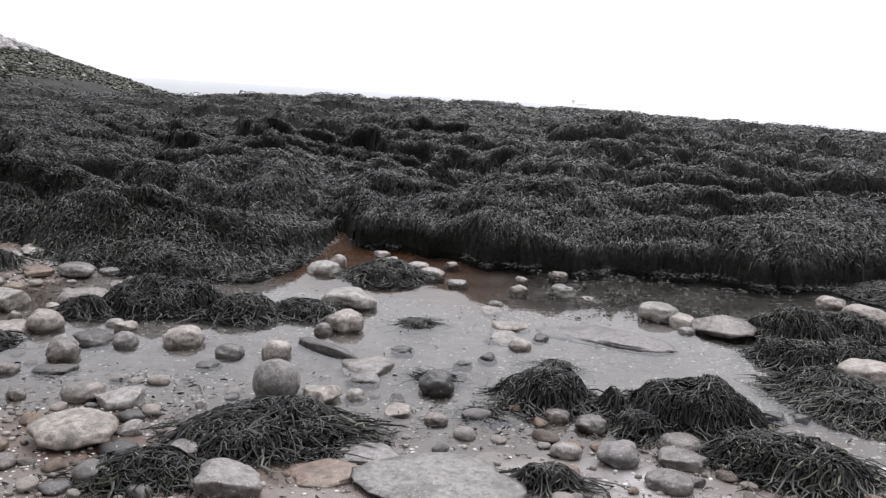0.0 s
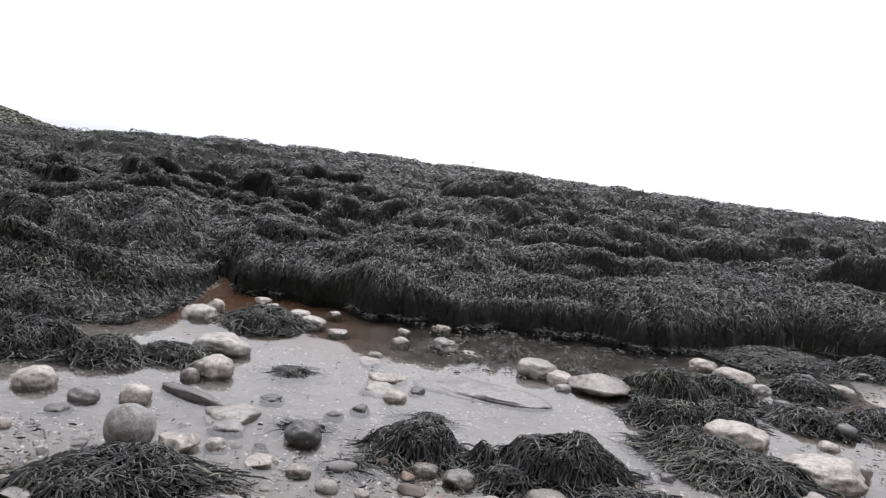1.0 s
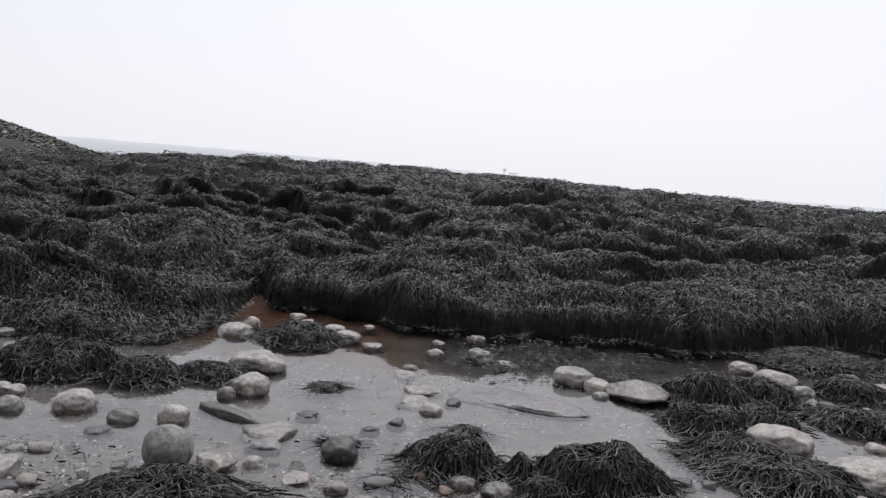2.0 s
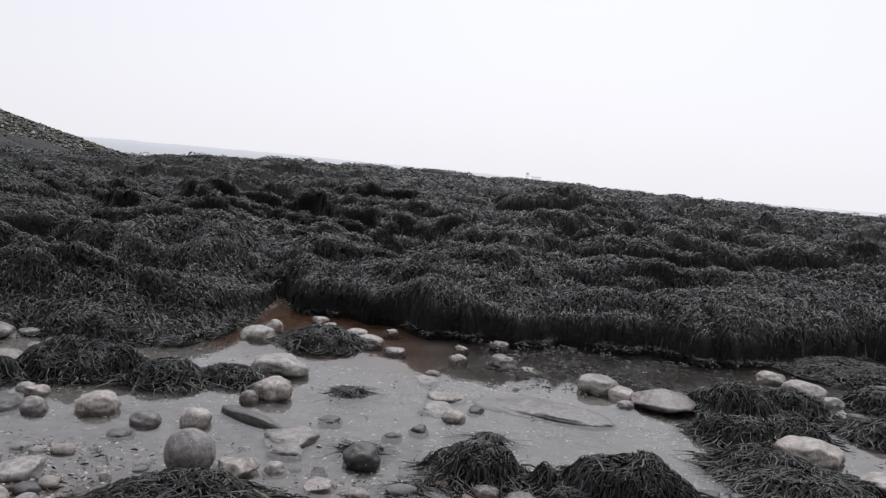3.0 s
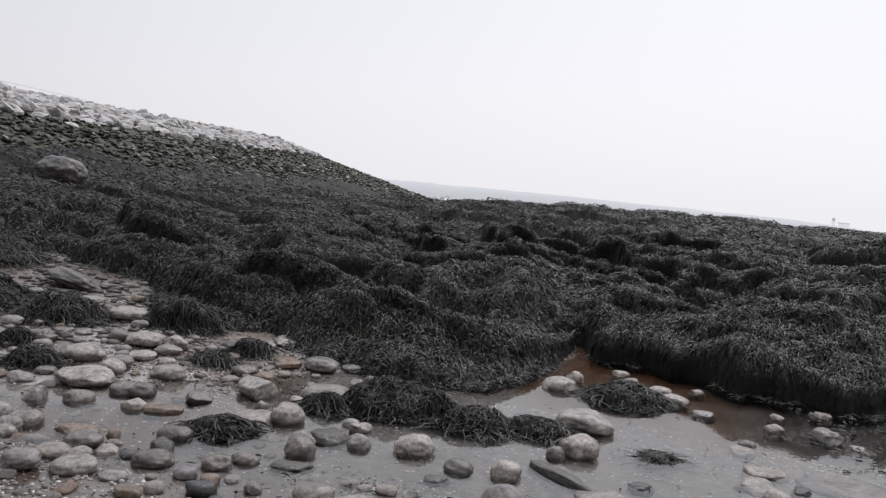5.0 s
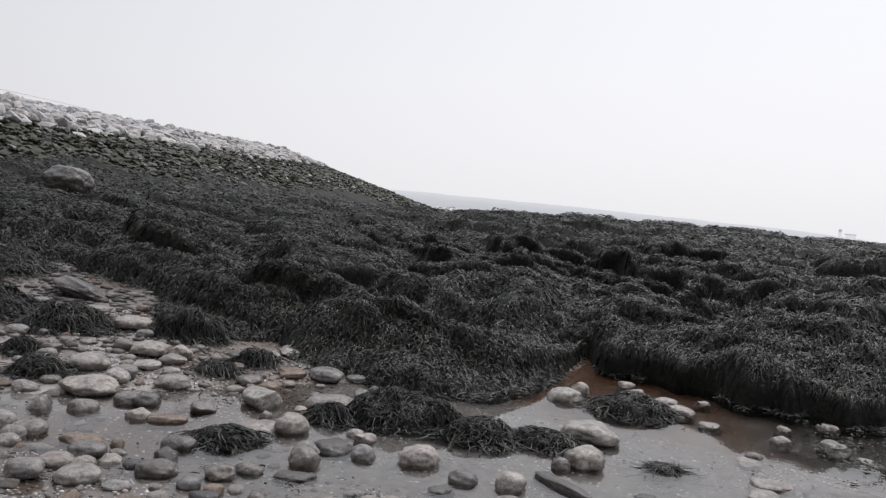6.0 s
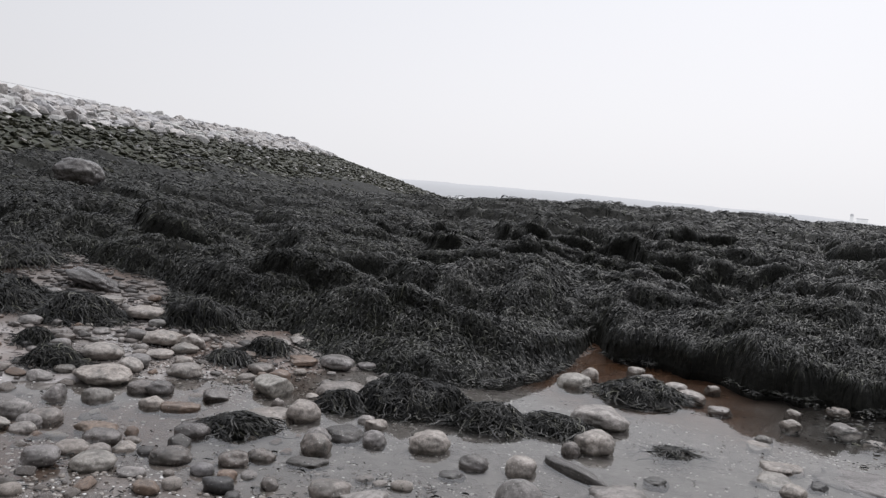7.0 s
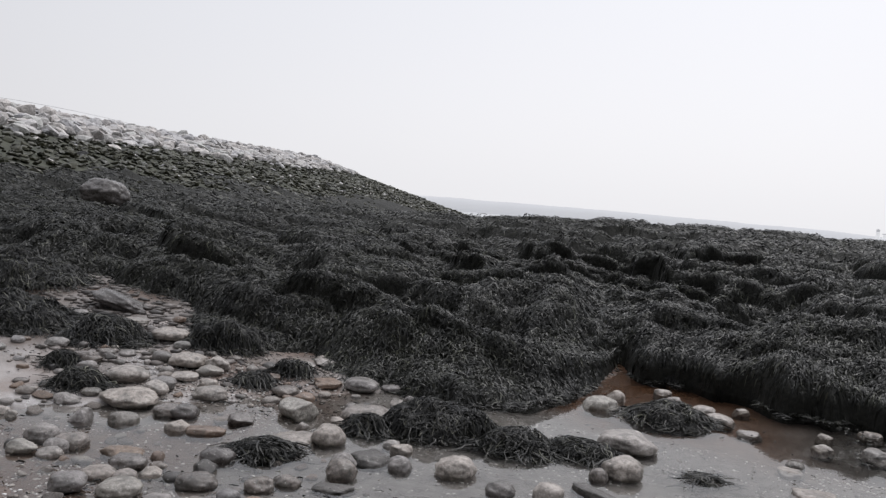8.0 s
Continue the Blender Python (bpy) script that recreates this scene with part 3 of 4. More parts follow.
def stone(x, y, w, d, h, yaw, kind, tilt=(0, 0), levels=4):
    r = np.random.default_rng(int(abs(x) * 1000 + abs(y) * 77))
    if any(math.hypot(x - a, y - b) < 0.42 * max(w, c) and abs(w - c) < 0.6 * max(w, c) for a, b, c in STONE_AT):
        return None
    STONE_AT.append((x, y, w))
    if kind[1] == "r" and r.random() < 0.12:
        kind = kind[0] + "a"
    v, f = stone_shape(levels, kind[1], r)
    bed = float(ground_height(np.array([x]), np.array([y]))[0])
    sunk = max(-bed, 0.0) + 0.015
    v = v * (w * 1.03, d * 1.05, h + sunk)
    mat, colour = STONE_KINDS[kind[0]]
    ob = new("stone", mesh_from("stone", v, f, mat))
    ob.matrix_world = pose(x, y, bed - 0.015 + (h + sunk) / 2, tilt[0], tilt[1], yaw + r.uniform(-9, 9))
    where = "in the shallow pool" if bed < -0.015 and y > 4.2 else "on the wet gravel"
    if h > 0.14:
        colour = "large " + colour
    elif w < 0.12:
        colour = "small " + colour
    return tagged(ob, f"{colour} {SHAPE_WORDS[kind[1]]} stone lying {where}", "stone", "foreshore stones")


# ---- clumps of wrack on the sand ----
def clump(x, y, w, d, h, yaw, dense):
    c, s = math.cos(radians(yaw)), math.sin(radians(yaw))
    if dense < 0.45:
        h *= 0.3
    k = abs(x) * 13 + abs(y) * 7

    def dome(px, py):
        u, v = ((px - x) * c + (py - y) * s) / (0.5 * w), (-(px - x) * s + (py - y) * c) / (0.5 * d)
        a = np.arctan2(v, u)
        q = (u * u + v * v) * (0.72 + 0.75 * value_noise(np.cos(a) * 1.7 + k, np.sin(a) * 1.7 + k, 3))
        lump = 0.45 + 0.75 * value_noise(px * 6 + k, py * 6) + 0.4 * value_noise(px * 15 + k, py * 15)
        lie = np.maximum(ground_height(px, py), -0.012)
        return lie + h * lump * np.sqrt(np.clip(1 - q, 0, 1)) ** 1.25 + 0.012 * np.clip(1.6 - q, 0, 1)

    n = 28
    a = np.linspace(0, 2 * np.pi, n, endpoint=False)
    rr = np.linspace(0, 0.93 if dense > 0.45 else 0.35, 12)
    R, A = np.meshgrid(rr, a, indexing="ij")
    R = R * (0.9 + 0.2 * value_noise(np.cos(A) * 1.5 + k, np.sin(A) * 1.5))
    gx = x + 0.5 * w * R * np.cos(A) * c - 0.5 * d * R * np.sin(A) * s
    gy = y + 0.5 * w * R * np.cos(A) * s + 0.5 * d * R * np.sin(A) * c
    z = dome(gx, gy) - 0.012
    z[-1] -= 0.05
    body = mesh_from("seaweed_clump", np.stack([gx - x, gy - y, z], -1).reshape(-1, 3), grid_faces(12, n, wrap=True), MAT, sheet=True)
    ob = new("seaweed_clump", body)
    ob.location = (x, y, 0)
    size = "thick domed" if h > 0.15 else "low sprawling" if w > 0.5 else "small ragged"
    tagged(ob, f"{size} clump of dark olive-black wrack draped on the sand", "seaweed", "wrack clumps")
    count = int(min(max(dense * w * d * 0.785 * 5200, 130), 4200))

    def scattered(n, reach):
        rad, ang = rng.uniform(0, 1, n) ** 0.62 * reach, rng.uniform(0, 2 * np.pi, n)
        px = x + 0.5 * w * rad * np.cos(ang) * c - 0.5 * d * rad * np.sin(ang) * s
        return px, y + 0.5 * w * rad * np.cos(ang) * s + 0.5 * d * rad * np.sin(ang) * c

    def combed(px, py, outward, loose):
        out = np.stack([px - x, py - y], 1)
        out /= np.linalg.norm(out, axis=1, keepdims=True) + 1e-6
        flow = 3 * np.pi * value_noise(px * 2.4 + k, py * 2.4, 92) + rng.normal(0, loose, len(px))
        return out * outward + np.stack([np.cos(flow), np.sin(flow)], 1)

    # long straps that lie combed one way, with short forked tips all over them
    px, py = scattered(int(count * 1.0), 1.02)
    n = len(px)
    me = strands("fronds", px, py, dome, rng.uniform(0.08, 0.26, n), rng.uniform(0.0045, 0.0105, n), WEED_NEAR, 5, solid=True, spread=combed(px, py, 0.5, 0.4), lift=min(0.036, 0.008 + 0.35 * h), wander=1.2, pull=0.25, keep_way=0.9)
    fr = part("fronds", me, ob, "glossy strap-like fronds")
    fr.matrix_parent_inverse = Matrix.Translation((-x, -y, 0))
    tagged(fr, kind="stuff")
    px, py = scattered(int(count * 0.45), 1.15)
    n = len(px)
    me = strands("frond_mass", px, py, dome, rng.uniform(0.03, 0.085, n), rng.uniform(0.006, 0.013, n), WEED_NEAR, 3, solid=True, spread=combed(px, py, 0.3, 0.9), lift=min(0.028, 0.005 + 0.25 * h), wander=1.1, pull=0.3, keep_way=0.7)
    fr = part("frond_mass", me, ob, "short forked frond tips")
    fr.matrix_parent_inverse = Matrix.Translation((-x, -y, 0))
    tagged(fr, kind="stuff")
    return ob


# ---- stones on the foreshore ----
stone(-0.79, 4.29, 0.218, 0.204, 0.175, 11, "ps")
stone(-1.45, 3.62, 0.333, 0.306, 0.107, 24, "pr")
stone(-1.62, 4.10, 0.188, 0.173, 0.076, 23, "pr")
stone(-0.93, 4.97, 0.160, 0.147, 0.070, 11, "pr")
stone(-1.48, 5.10, 0.227, 0.209, 0.088, 17, "pr")
stone(-2.38, 5.88, 0.324, 0.298, 0.091, 23, "pr")
stone(-2.75, 6.62, 0.256, 0.235, 0.092, 23, "pr")
stone(-0.69, 6.22, 0.371, 0.341, 0.104, 6, "pr")
stone(-0.64, 5.60, 0.230, 0.211, 0.108, 7, "pr")
stone(-1.04, 7.33, 0.276, 0.254, 0.081, 8, "pr")
stone(-0.97, 7.68, 0.153, 0.141, 0.080, 7, "pr")
stone(-0.29, 7.80, 0.204, 0.188, 0.032, 2, "pr")
stone(-0.15, 7.50, 0.214, 0.197, 0.042, 1, "pr")
stone(1.46, 6.32, 0.281, 0.259, 0.101, -13, "pr")
stone(2.97, 7.06, 0.225, 0.207, 0.071, -24, "pr")
stone(3.01, 6.58, 0.308, 0.283, 0.106, -26, "pr")
stone(0.51, 3.76, 0.130, 0.120, 0.054, -8, "pr")
stone(0.71, 3.70, 0.165, 0.152, 0.078, -12, "pr")
stone(-1.88, 5.29, 0.133, 0.123, 0.045, 21, "pr")
stone(-1.77, 5.00, 0.139, 0.128, 0.064, 21, "pr")
stone(-2.33, 5.24, 0.204, 0.188, 0.099, 25, "pr")
stone(-0.74, 3.24, 0.229, 0.210, 0.082, 14, "pa")
stone(-1.43, 4.06, 0.209, 0.193, 0.067, 21, "pa")
stone(-1.28, 3.75, 0.119, 0.110, 0.048, 20, "pa")
stone(1.80, 5.95, 0.407, 0.374, 0.114, -18, "wa")
stone(1.60, 6.17, 0.218, 0.201, 0.061, -15, "pa")
stone(-0.57, 4.27, 0.179, 0.165, 0.064, 8, "pa")
stone(-1.98, 4.70, 0.166, 0.152, 0.086, 24, "wr")
stone(-1.17, 4.91, 0.157, 0.144, 0.052, 14, "wr")
stone(-0.75, 5.46, 0.110, 0.101, 0.055, 8, "wr")
stone(0.33, 6.45, 0.120, 0.111, 0.026, -3, "wr")
stone(0.52, 4.19, 0.118, 0.109, 0.040, -7, "wr")
stone(0.66, 4.09, 0.142, 0.130, 0.055, -10, "wr")
stone(-0.03, 4.07, 0.107, 0.098, 0.035, 0, "wr")
stone(1.01, 3.92, 0.182, 0.167, 0.054, -16, "wr")
stone(0.85, 3.44, 0.177, 0.163, 0.060, -15, "wr")
stone(-1.22, 3.27, 0.154, 0.142, 0.069, 23, "wr")
stone(-0.01, 3.34, 0.634, 0.517, 0.063, 0, "gf")
stone(-0.29, 3.65, 0.260, 0.230, 0.026, 5, "gf")
stone(-0.42, 4.83, 0.282, 0.310, 0.028, 5, "gf")
stone(0.40, 5.84, 0.250, 0.246, 0.025, -4, "pf")
stone(0.34, 5.58, 0.234, 0.258, 0.023, -3, "pf")
stone(0.89, 7.16, 0.233, 0.256, 0.023, -7, "pf")
stone(1.06, 6.83, 0.185, 0.203, 0.011, -9, "pf")
stone(0.92, 7.77, 0.171, 0.188, 0.020, -7, "pf")
stone(-0.53, 8.06, 0.131, 0.144, 0.017, 4, "pf")
stone(-0.65, 8.29, 0.156, 0.171, 0.027, 4, "pf")
stone(0.06, 7.19, 0.179, 0.197, 0.011, 0, "pf")
stone(0.00, 8.01, 0.135, 0.148, 0.009, 0, "pf")
stone(-0.42, 4.62, 0.178, 0.155, 0.018, 5, "pf")
stone(-0.20, 4.17, 0.135, 0.148, 0.022, 3, "pf")
stone(0.30, 6.32, 0.157, 0.172, 0.008, -2, "pf")
stone(1.62, 6.06, 0.802, 0.835, 0.080, -16, "pf")
stone(-0.42, 4.34, 0.106, 0.097, 0.033, 6, "pr")
stone(0.43, 5.37, 0.140, 0.129, 0.046, -4, "pr")
stone(0.58, 7.45, 0.126, 0.116, 0.019, -4, "pr")
stone(0.54, 7.09, 0.156, 0.144, 0.022, -4, "pr")
stone(-2.56, 6.77, 0.159, 0.146, 0.045, 21, "pr")
stone(1.56, 5.95, 0.115, 0.106, 0.032, -15, "pr")
stone(-3.29, 7.11, 0.197, 0.181, 0.055, 26, "pr")
stone(-1.98, 5.05, 0.253, 0.278, 0.043, 23, "df")
stone(-1.22, 4.70, 0.136, 0.124, 0.014, 15, "df")
stone(-1.92, 4.49, 0.214, 0.155, 0.021, 25, "df")
stone(-0.25, 5.17, 0.135, 0.129, 0.013, 3, "df")
stone(0.23, 5.12, 0.111, 0.122, 0.021, -2, "df")
stone(0.09, 4.97, 0.108, 0.099, 0.011, -1, "df")
stone(0.57, 5.57, 0.104, 0.115, 0.019, -6, "df")
stone(-0.04, 4.52, 0.176, 0.162, 0.092, 0, "dr")
stone(-2.99, 6.52, 0.221, 0.243, 0.049, 26, "rf")
stone(-0.43, 3.41, 0.298, 0.247, 0.030, 8, "rf")
stone(0.97, 3.73, 0.193, 0.177, 0.054, -16, "wa")
stone(0.97, 3.50, 0.063, 0.058, 0.033, -17, "wa")
stone(-4.58, 6.73, 0.299, 0.275, 0.105, 36, "pr")
stone(-4.14, 5.66, 0.298, 0.275, 0.105, 38, "pr")
stone(-4.05, 6.23, 0.303, 0.279, 0.105, 35, "pr")
stone(-3.82, 5.56, 0.177, 0.163, 0.092, 37, "pr")
stone(-3.86, 5.69, 0.180, 0.165, 0.080, 36, "pr")
stone(-3.82, 5.28, 0.363, 0.334, 0.105, 38, "pr")
stone(-3.48, 5.69, 0.237, 0.218, 0.087, 33, "pr")
stone(-2.77, 5.67, 0.264, 0.243, 0.103, 28, "pr")
stone(-2.78, 6.68, 0.219, 0.201, 0.082, 24, "pr")
stone(-5.08, 5.98, 0.181, 0.167, 0.065, 42, "pr")
stone(-3.83, 6.31, 0.193, 0.177, 0.105, 33, "pa")
stone(-3.79, 6.16, 0.197, 0.181, 0.070, 33, "pa")
stone(-2.05, 4.86, 0.152, 0.140, 0.078, 24, "pa")
stone(-3.20, 4.96, 0.151, 0.139, 0.050, 35, "pa")
stone(-3.77, 4.79, 0.149, 0.137, 0.073, 41, "pa")
stone(-4.12, 5.06, 0.168, 0.155, 0.060, 42, "pa")
stone(-3.12, 6.12, 0.196, 0.180, 0.070, 28, "wr")
stone(-2.39, 5.37, 0.141, 0.130, 0.073, 25, "wr")
stone(-2.68, 4.61, 0.193, 0.178, 0.054, 33, "wr")
stone(-2.23, 4.29, 0.145, 0.134, 0.058, 30, "wr")
stone(-2.16, 4.44, 0.142, 0.131, 0.040, 28, "wr")
stone(-3.57, 4.93, 0.193, 0.177, 0.055, 38, "wr")
stone(-2.98, 5.31, 0.158, 0.145, 0.057, 31, "wr")
stone(-4.11, 5.26, 0.143, 0.132, 0.043, 41, "wr")
stone(-3.47, 5.23, 0.191, 0.176, 0.060, 36, "wr")
stone(-2.99, 4.26, 0.191, 0.175, 0.053, 38, "wr")
stone(-2.52, 4.19, 0.207, 0.191, 0.058, 34, "wr")
stone(-2.74, 3.89, 0.211, 0.193, 0.075, 39, "pr")
stone(-2.96, 3.80, 0.172, 0.158, 0.086, 42, "pr")
stone(-2.99, 4.05, 0.168, 0.155, 0.047, 40, "pr")
stone(-3.48, 4.29, 0.135, 0.124, 0.050, 42, "pr")
stone(-3.46, 4.38, 0.187, 0.172, 0.059, 41, "pr")
stone(-2.05, 5.07, 0.198, 0.182, 0.055, 23, "pr")
stone(-1.98, 5.38, 0.114, 0.105, 0.032, 21, "pr")
stone(-1.86, 5.28, 0.067, 0.062, 0.024, 20, "pr")
stone(-2.52, 3.89, 0.126, 0.116, 0.035, 36, "pr")
stone(-2.54, 6.93, 0.090, 0.083, 0.038, 21, "pr")
stone(-3.02, 6.56, 0.178, 0.196, 0.048, 26, "rf")
stone(-3.42, 6.38, 0.176, 0.194, 0.037, 30, "rf")
stone(-3.03, 5.00, 0.236, 0.162, 0.030, 33, "rf")
stone(-3.14, 4.40, 0.231, 0.174, 0.030, 38, "rf")
stone(-2.52, 5.16, 0.327, 0.329, 0.033, 28, "pf")
stone(-3.26, 6.99, 0.187, 0.206, 0.049, 26, "pf")
stone(-3.33, 6.80, 0.161, 0.178, 0.051, 27, "pf")
stone(-5.11, 6.90, 0.288, 0.317, 0.058, 38, "pf")
stone(2.59, 4.54, 0.395, 0.435, 0.103, -31, "pf")
stone(2.34, 4.07, 0.243, 0.267, 0.063, -31, "pf")
stone(2.93, 5.09, 0.134, 0.123, 0.037, -31, "pr")
stone(3.78, 6.45, 0.208, 0.191, 0.084, -31, "pr")
stone(3.59, 5.71, 0.188, 0.173, 0.053, -33, "pr")
stone(3.13, 6.40, 0.176, 0.162, 0.049, -26, "pr")
stone(2.37, 5.09, 0.350, 0.322, 0.098, -26, "pr")
stone(1.57, 4.39, 0.142, 0.122, 0.014, -20, "df")
stone(1.70, 4.36, 0.086, 0.094, 0.022, -22, "df")
stone(-3.86, 5.94, 0.195, 0.179, 0.055, 35, "pr")
stone(-3.37, 5.26, 0.189, 0.174, 0.067, 35, "wr")
stone(-4.14, 4.62, 0.076, 0.070, 0.039, 45, "pa")
stone(-3.70, 4.41, 0.192, 0.176, 0.069, 43, "pr")
stone(-3.48, 4.41, 0.154, 0.142, 0.061, 41, "wr")
stone(-3.58, 4.15, 0.158, 0.145, 0.057, 44, "pa")
stone(-3.42, 4.18, 0.132, 0.121, 0.037, 42, "pr")
stone(-3.05, 4.23, 0.190, 0.175, 0.053, 39, "pr")
stone(-3.02, 4.05, 0.153, 0.141, 0.046, 40, "pr")
stone(-2.99, 3.82, 0.192, 0.176, 0.079, 41, "pr")
stone(-2.76, 3.89, 0.193, 0.178, 0.069, 39, "pr")
stone(-2.68, 4.59, 0.177, 0.163, 0.050, 32, "pr")
stone(-2.54, 4.25, 0.164, 0.151, 0.046, 33, "pr")
stone(-2.80, 4.19, 0.122, 0.112, 0.034, 36, "pa")
stone(-2.87, 4.09, 0.121, 0.112, 0.034, 38, "pr")


# ---- separate clumps of wrack ----
clump(-0.69, 3.81, 0.71, 0.57, 0.07, 11, 1.3)
clump(-1.06, 3.30, 0.41, 0.33, 0.05, 20, 1.0)
clump(-1.86, 5.90, 0.74, 0.57, 0.13, 18, 1.2)
clump(-1.30, 5.78, 0.50, 0.42, 0.07, 12, 0.9)
clump(-0.93, 5.92, 0.46, 0.36, 0.06, -20, 0.7)
clump(0.50, 4.46, 0.44, 0.35, 0.10, -7, 1.2)
clump(0.80, 4.36, 0.13, 0.11, 0.08, -11, 0.8)
clump(1.15, 4.34, 0.59, 0.47, 0.12, -16, 1.5)
clump(1.41, 3.70, 0.59, 0.47, 0.08, -23, 1.3)
clump(2.27, 6.00, 0.57, 0.45, 0.11, -22, 1.2)
clump(2.75, 6.17, 0.44, 0.35, 0.08, -25, 1.0)
clump(2.02, 4.77, 0.56, 0.44, 0.07, -24, 1.2)
clump(-0.51, 7.25, 0.65, 0.52, 0.08, 4, 0.9)
clump(-2.26, 5.63, 0.31, 0.25, 0.07, 23, 0.7)
clump(0.39, 3.41, 0.23, 0.19, 0.04, -7, 0.7)
clump(-0.05, 4.69, 0.17, 0.14, 0.04, 0, 0.4)
clump(0.87, 4.10, 0.26, 0.21, 0.05, -13, 0.7)
clump(-2.53, 4.84, 0.39, 0.31, 0.05, 30, 0.8)
clump(-4.00, 7.79, 0.59, 0.47, 0.17, 28, 1.2)
clump(-4.16, 6.91, 0.64, 0.51, 0.16, 32, 1.1)
clump(-4.29, 5.36, 0.37, 0.30, 0.07, 41, 0.8)
clump(-3.43, 6.19, 0.32, 0.26, 0.05, 31, 0.5)
clump(3.49, 6.42, 0.52, 0.42, 0.07, -29, 1.0)
clump(3.11, 5.62, 0.57, 0.46, 0.06, -30, 1.1)
clump(2.12, 4.54, 0.74, 0.59, 0.06, -26, 1.4)
clump(3.63, 5.60, 0.48, 0.38, 0.07, -34, 1.0)
clump(3.86, 7.58, 1.01, 0.81, 0.06, -27, 1.1)
clump(-0.20, 5.78, 0.23, 0.18, 0.05, 2, 0.2)
clump(0.62, 5.03, 0.14, 0.11, 0.04, -7, 0.3)
clump(0.20, 4.23, 0.11, 0.08, 0.04, -2, 0.3)
clump(2.39, 6.14, 0.51, 0.41, 0.11, -21, 1.2)
clump(4.59, 7.23, 0.80, 0.64, 0.09, -33, 1.2)
clump(-3.33, 6.61, 0.31, 0.25, 0.07, 28, 0.6)
clump(-2.97, 7.23, 0.47, 0.37, 0.09, 23, 1.0)
clump(-4.70, 5.62, 0.27, 0.21, 0.06, 42, 0.8)
clump(2.06, 5.39, 0.46, 0.37, 0.09, -22, 1.2)
clump(2.46, 5.46, 0.38, 0.31, 0.06, -26, 1.0)
clump(-7.13, 7.37, 1.63, 1.30, 0.18, 46, 1.2)
clump(-5.91, 6.22, 1.27, 1.02, 0.15, 45, 1.2)
clump(-4.94, 6.38, 0.65, 0.52, 0.11, 39, 1.1)
clump(-4.61, 7.88, 0.49, 0.39, 0.15, 31, 1.0)

# ---- long flat rocks ----
stone(-0.66, 5.10, 0.52, 0.11, 0.03, -35, "df")
stone(0.98, 5.72, 0.95, 0.42, 0.018, -34, "pf")
stone(-5.58, 7.3, 0.56, 0.46, 0.13, 8, "wf", tilt=(-12, 14))
stone(-10.8, 13.1, 0.80, 0.66, 0.52, 10, "wr", levels=5)


# ---- small cobbles and gravel ----
def scatter_cobbles():
    r = np.random.default_rng(5)
    shapes = [mesh_from("cobble", *stone_shape(3, "ra"[i % 2], r), (STONE, STONE_WET, STONE, STONE_RUST)[i % 4]) for i in range(8)]
    words = ("pale grey", "wet dark grey", "pale grey", "rust-brown")
    made = 0
    while made < 240:
        x, y = r.uniform(-4.6, 1.6), r.uniform(2.9, 6.6)
        if x > -1.9 and y > 4.45 or x > -2.7 and y > 5.2:
            continue
        if x < -2 and r.random() < 0.25 and y > 5.6:
            continue
        s = r.uniform(0.035, 0.10)
        if any(math.hypot(x - a, y - b) < 0.5 * (s + c) for a, b, c in STONE_AT):
            continue
        STONE_AT.append((x, y, s))
        i = int(r.integers(8))
        ob = new("cobble", shapes[i])
        bed = float(ground_height(np.array([x]), np.array([y]))[0])
        ob.matrix_world = pose(x, y, bed + s * 0.16, 0, 0, r.uniform(0, 360)) @ Matrix.Diagonal((s * r.uniform(1, 1.5), s, s * r.uniform(0.45, 0.7), 1))
        tagged(ob, f"small {words[i % 4]} cobble half sunk in wet gravel", "cobble", "foreshore cobbles")
        made += 1


scatter_cobbles()


def scatter_side_stones():
    """Smaller stones that fill the stony margins on both sides of the pool."""
    r = np.random.default_rng(9)
    for x0, x1, y0, y1, count in ((-5.0, -2.3, 4.0, 6.8, 48), (-6.4, -4.2, 5.3, 7.6, 50), (2.2, 4.6, 4.4, 7.6, 26), (-2.4, -0.9, 3.0, 4.1, 26)):
        made = 0
        while made < count:
            x, y, s = r.uniform(x0, x1), r.uniform(y0, y1), r.uniform(0.07, 0.17)
            if math.hypot(x, y) > 9.0 or x > -4.2 and x < -2 and 4.5 < y < 5.4 or any(math.hypot(x - a, y - b) < 0.44 * (s + c) for a, b, c in STONE_AT) and r.random() < 0.97:
                continue
            stone(x, y, s, s * r.uniform(0.65, 1.0), s * r.uniform(0.22, 0.48), r.uniform(0, 180), "pwgwgrd"[int(r.integers(7))] + "afrf"[int(r.integers(4))], levels=3)
            made += 1


scatter_side_stones()


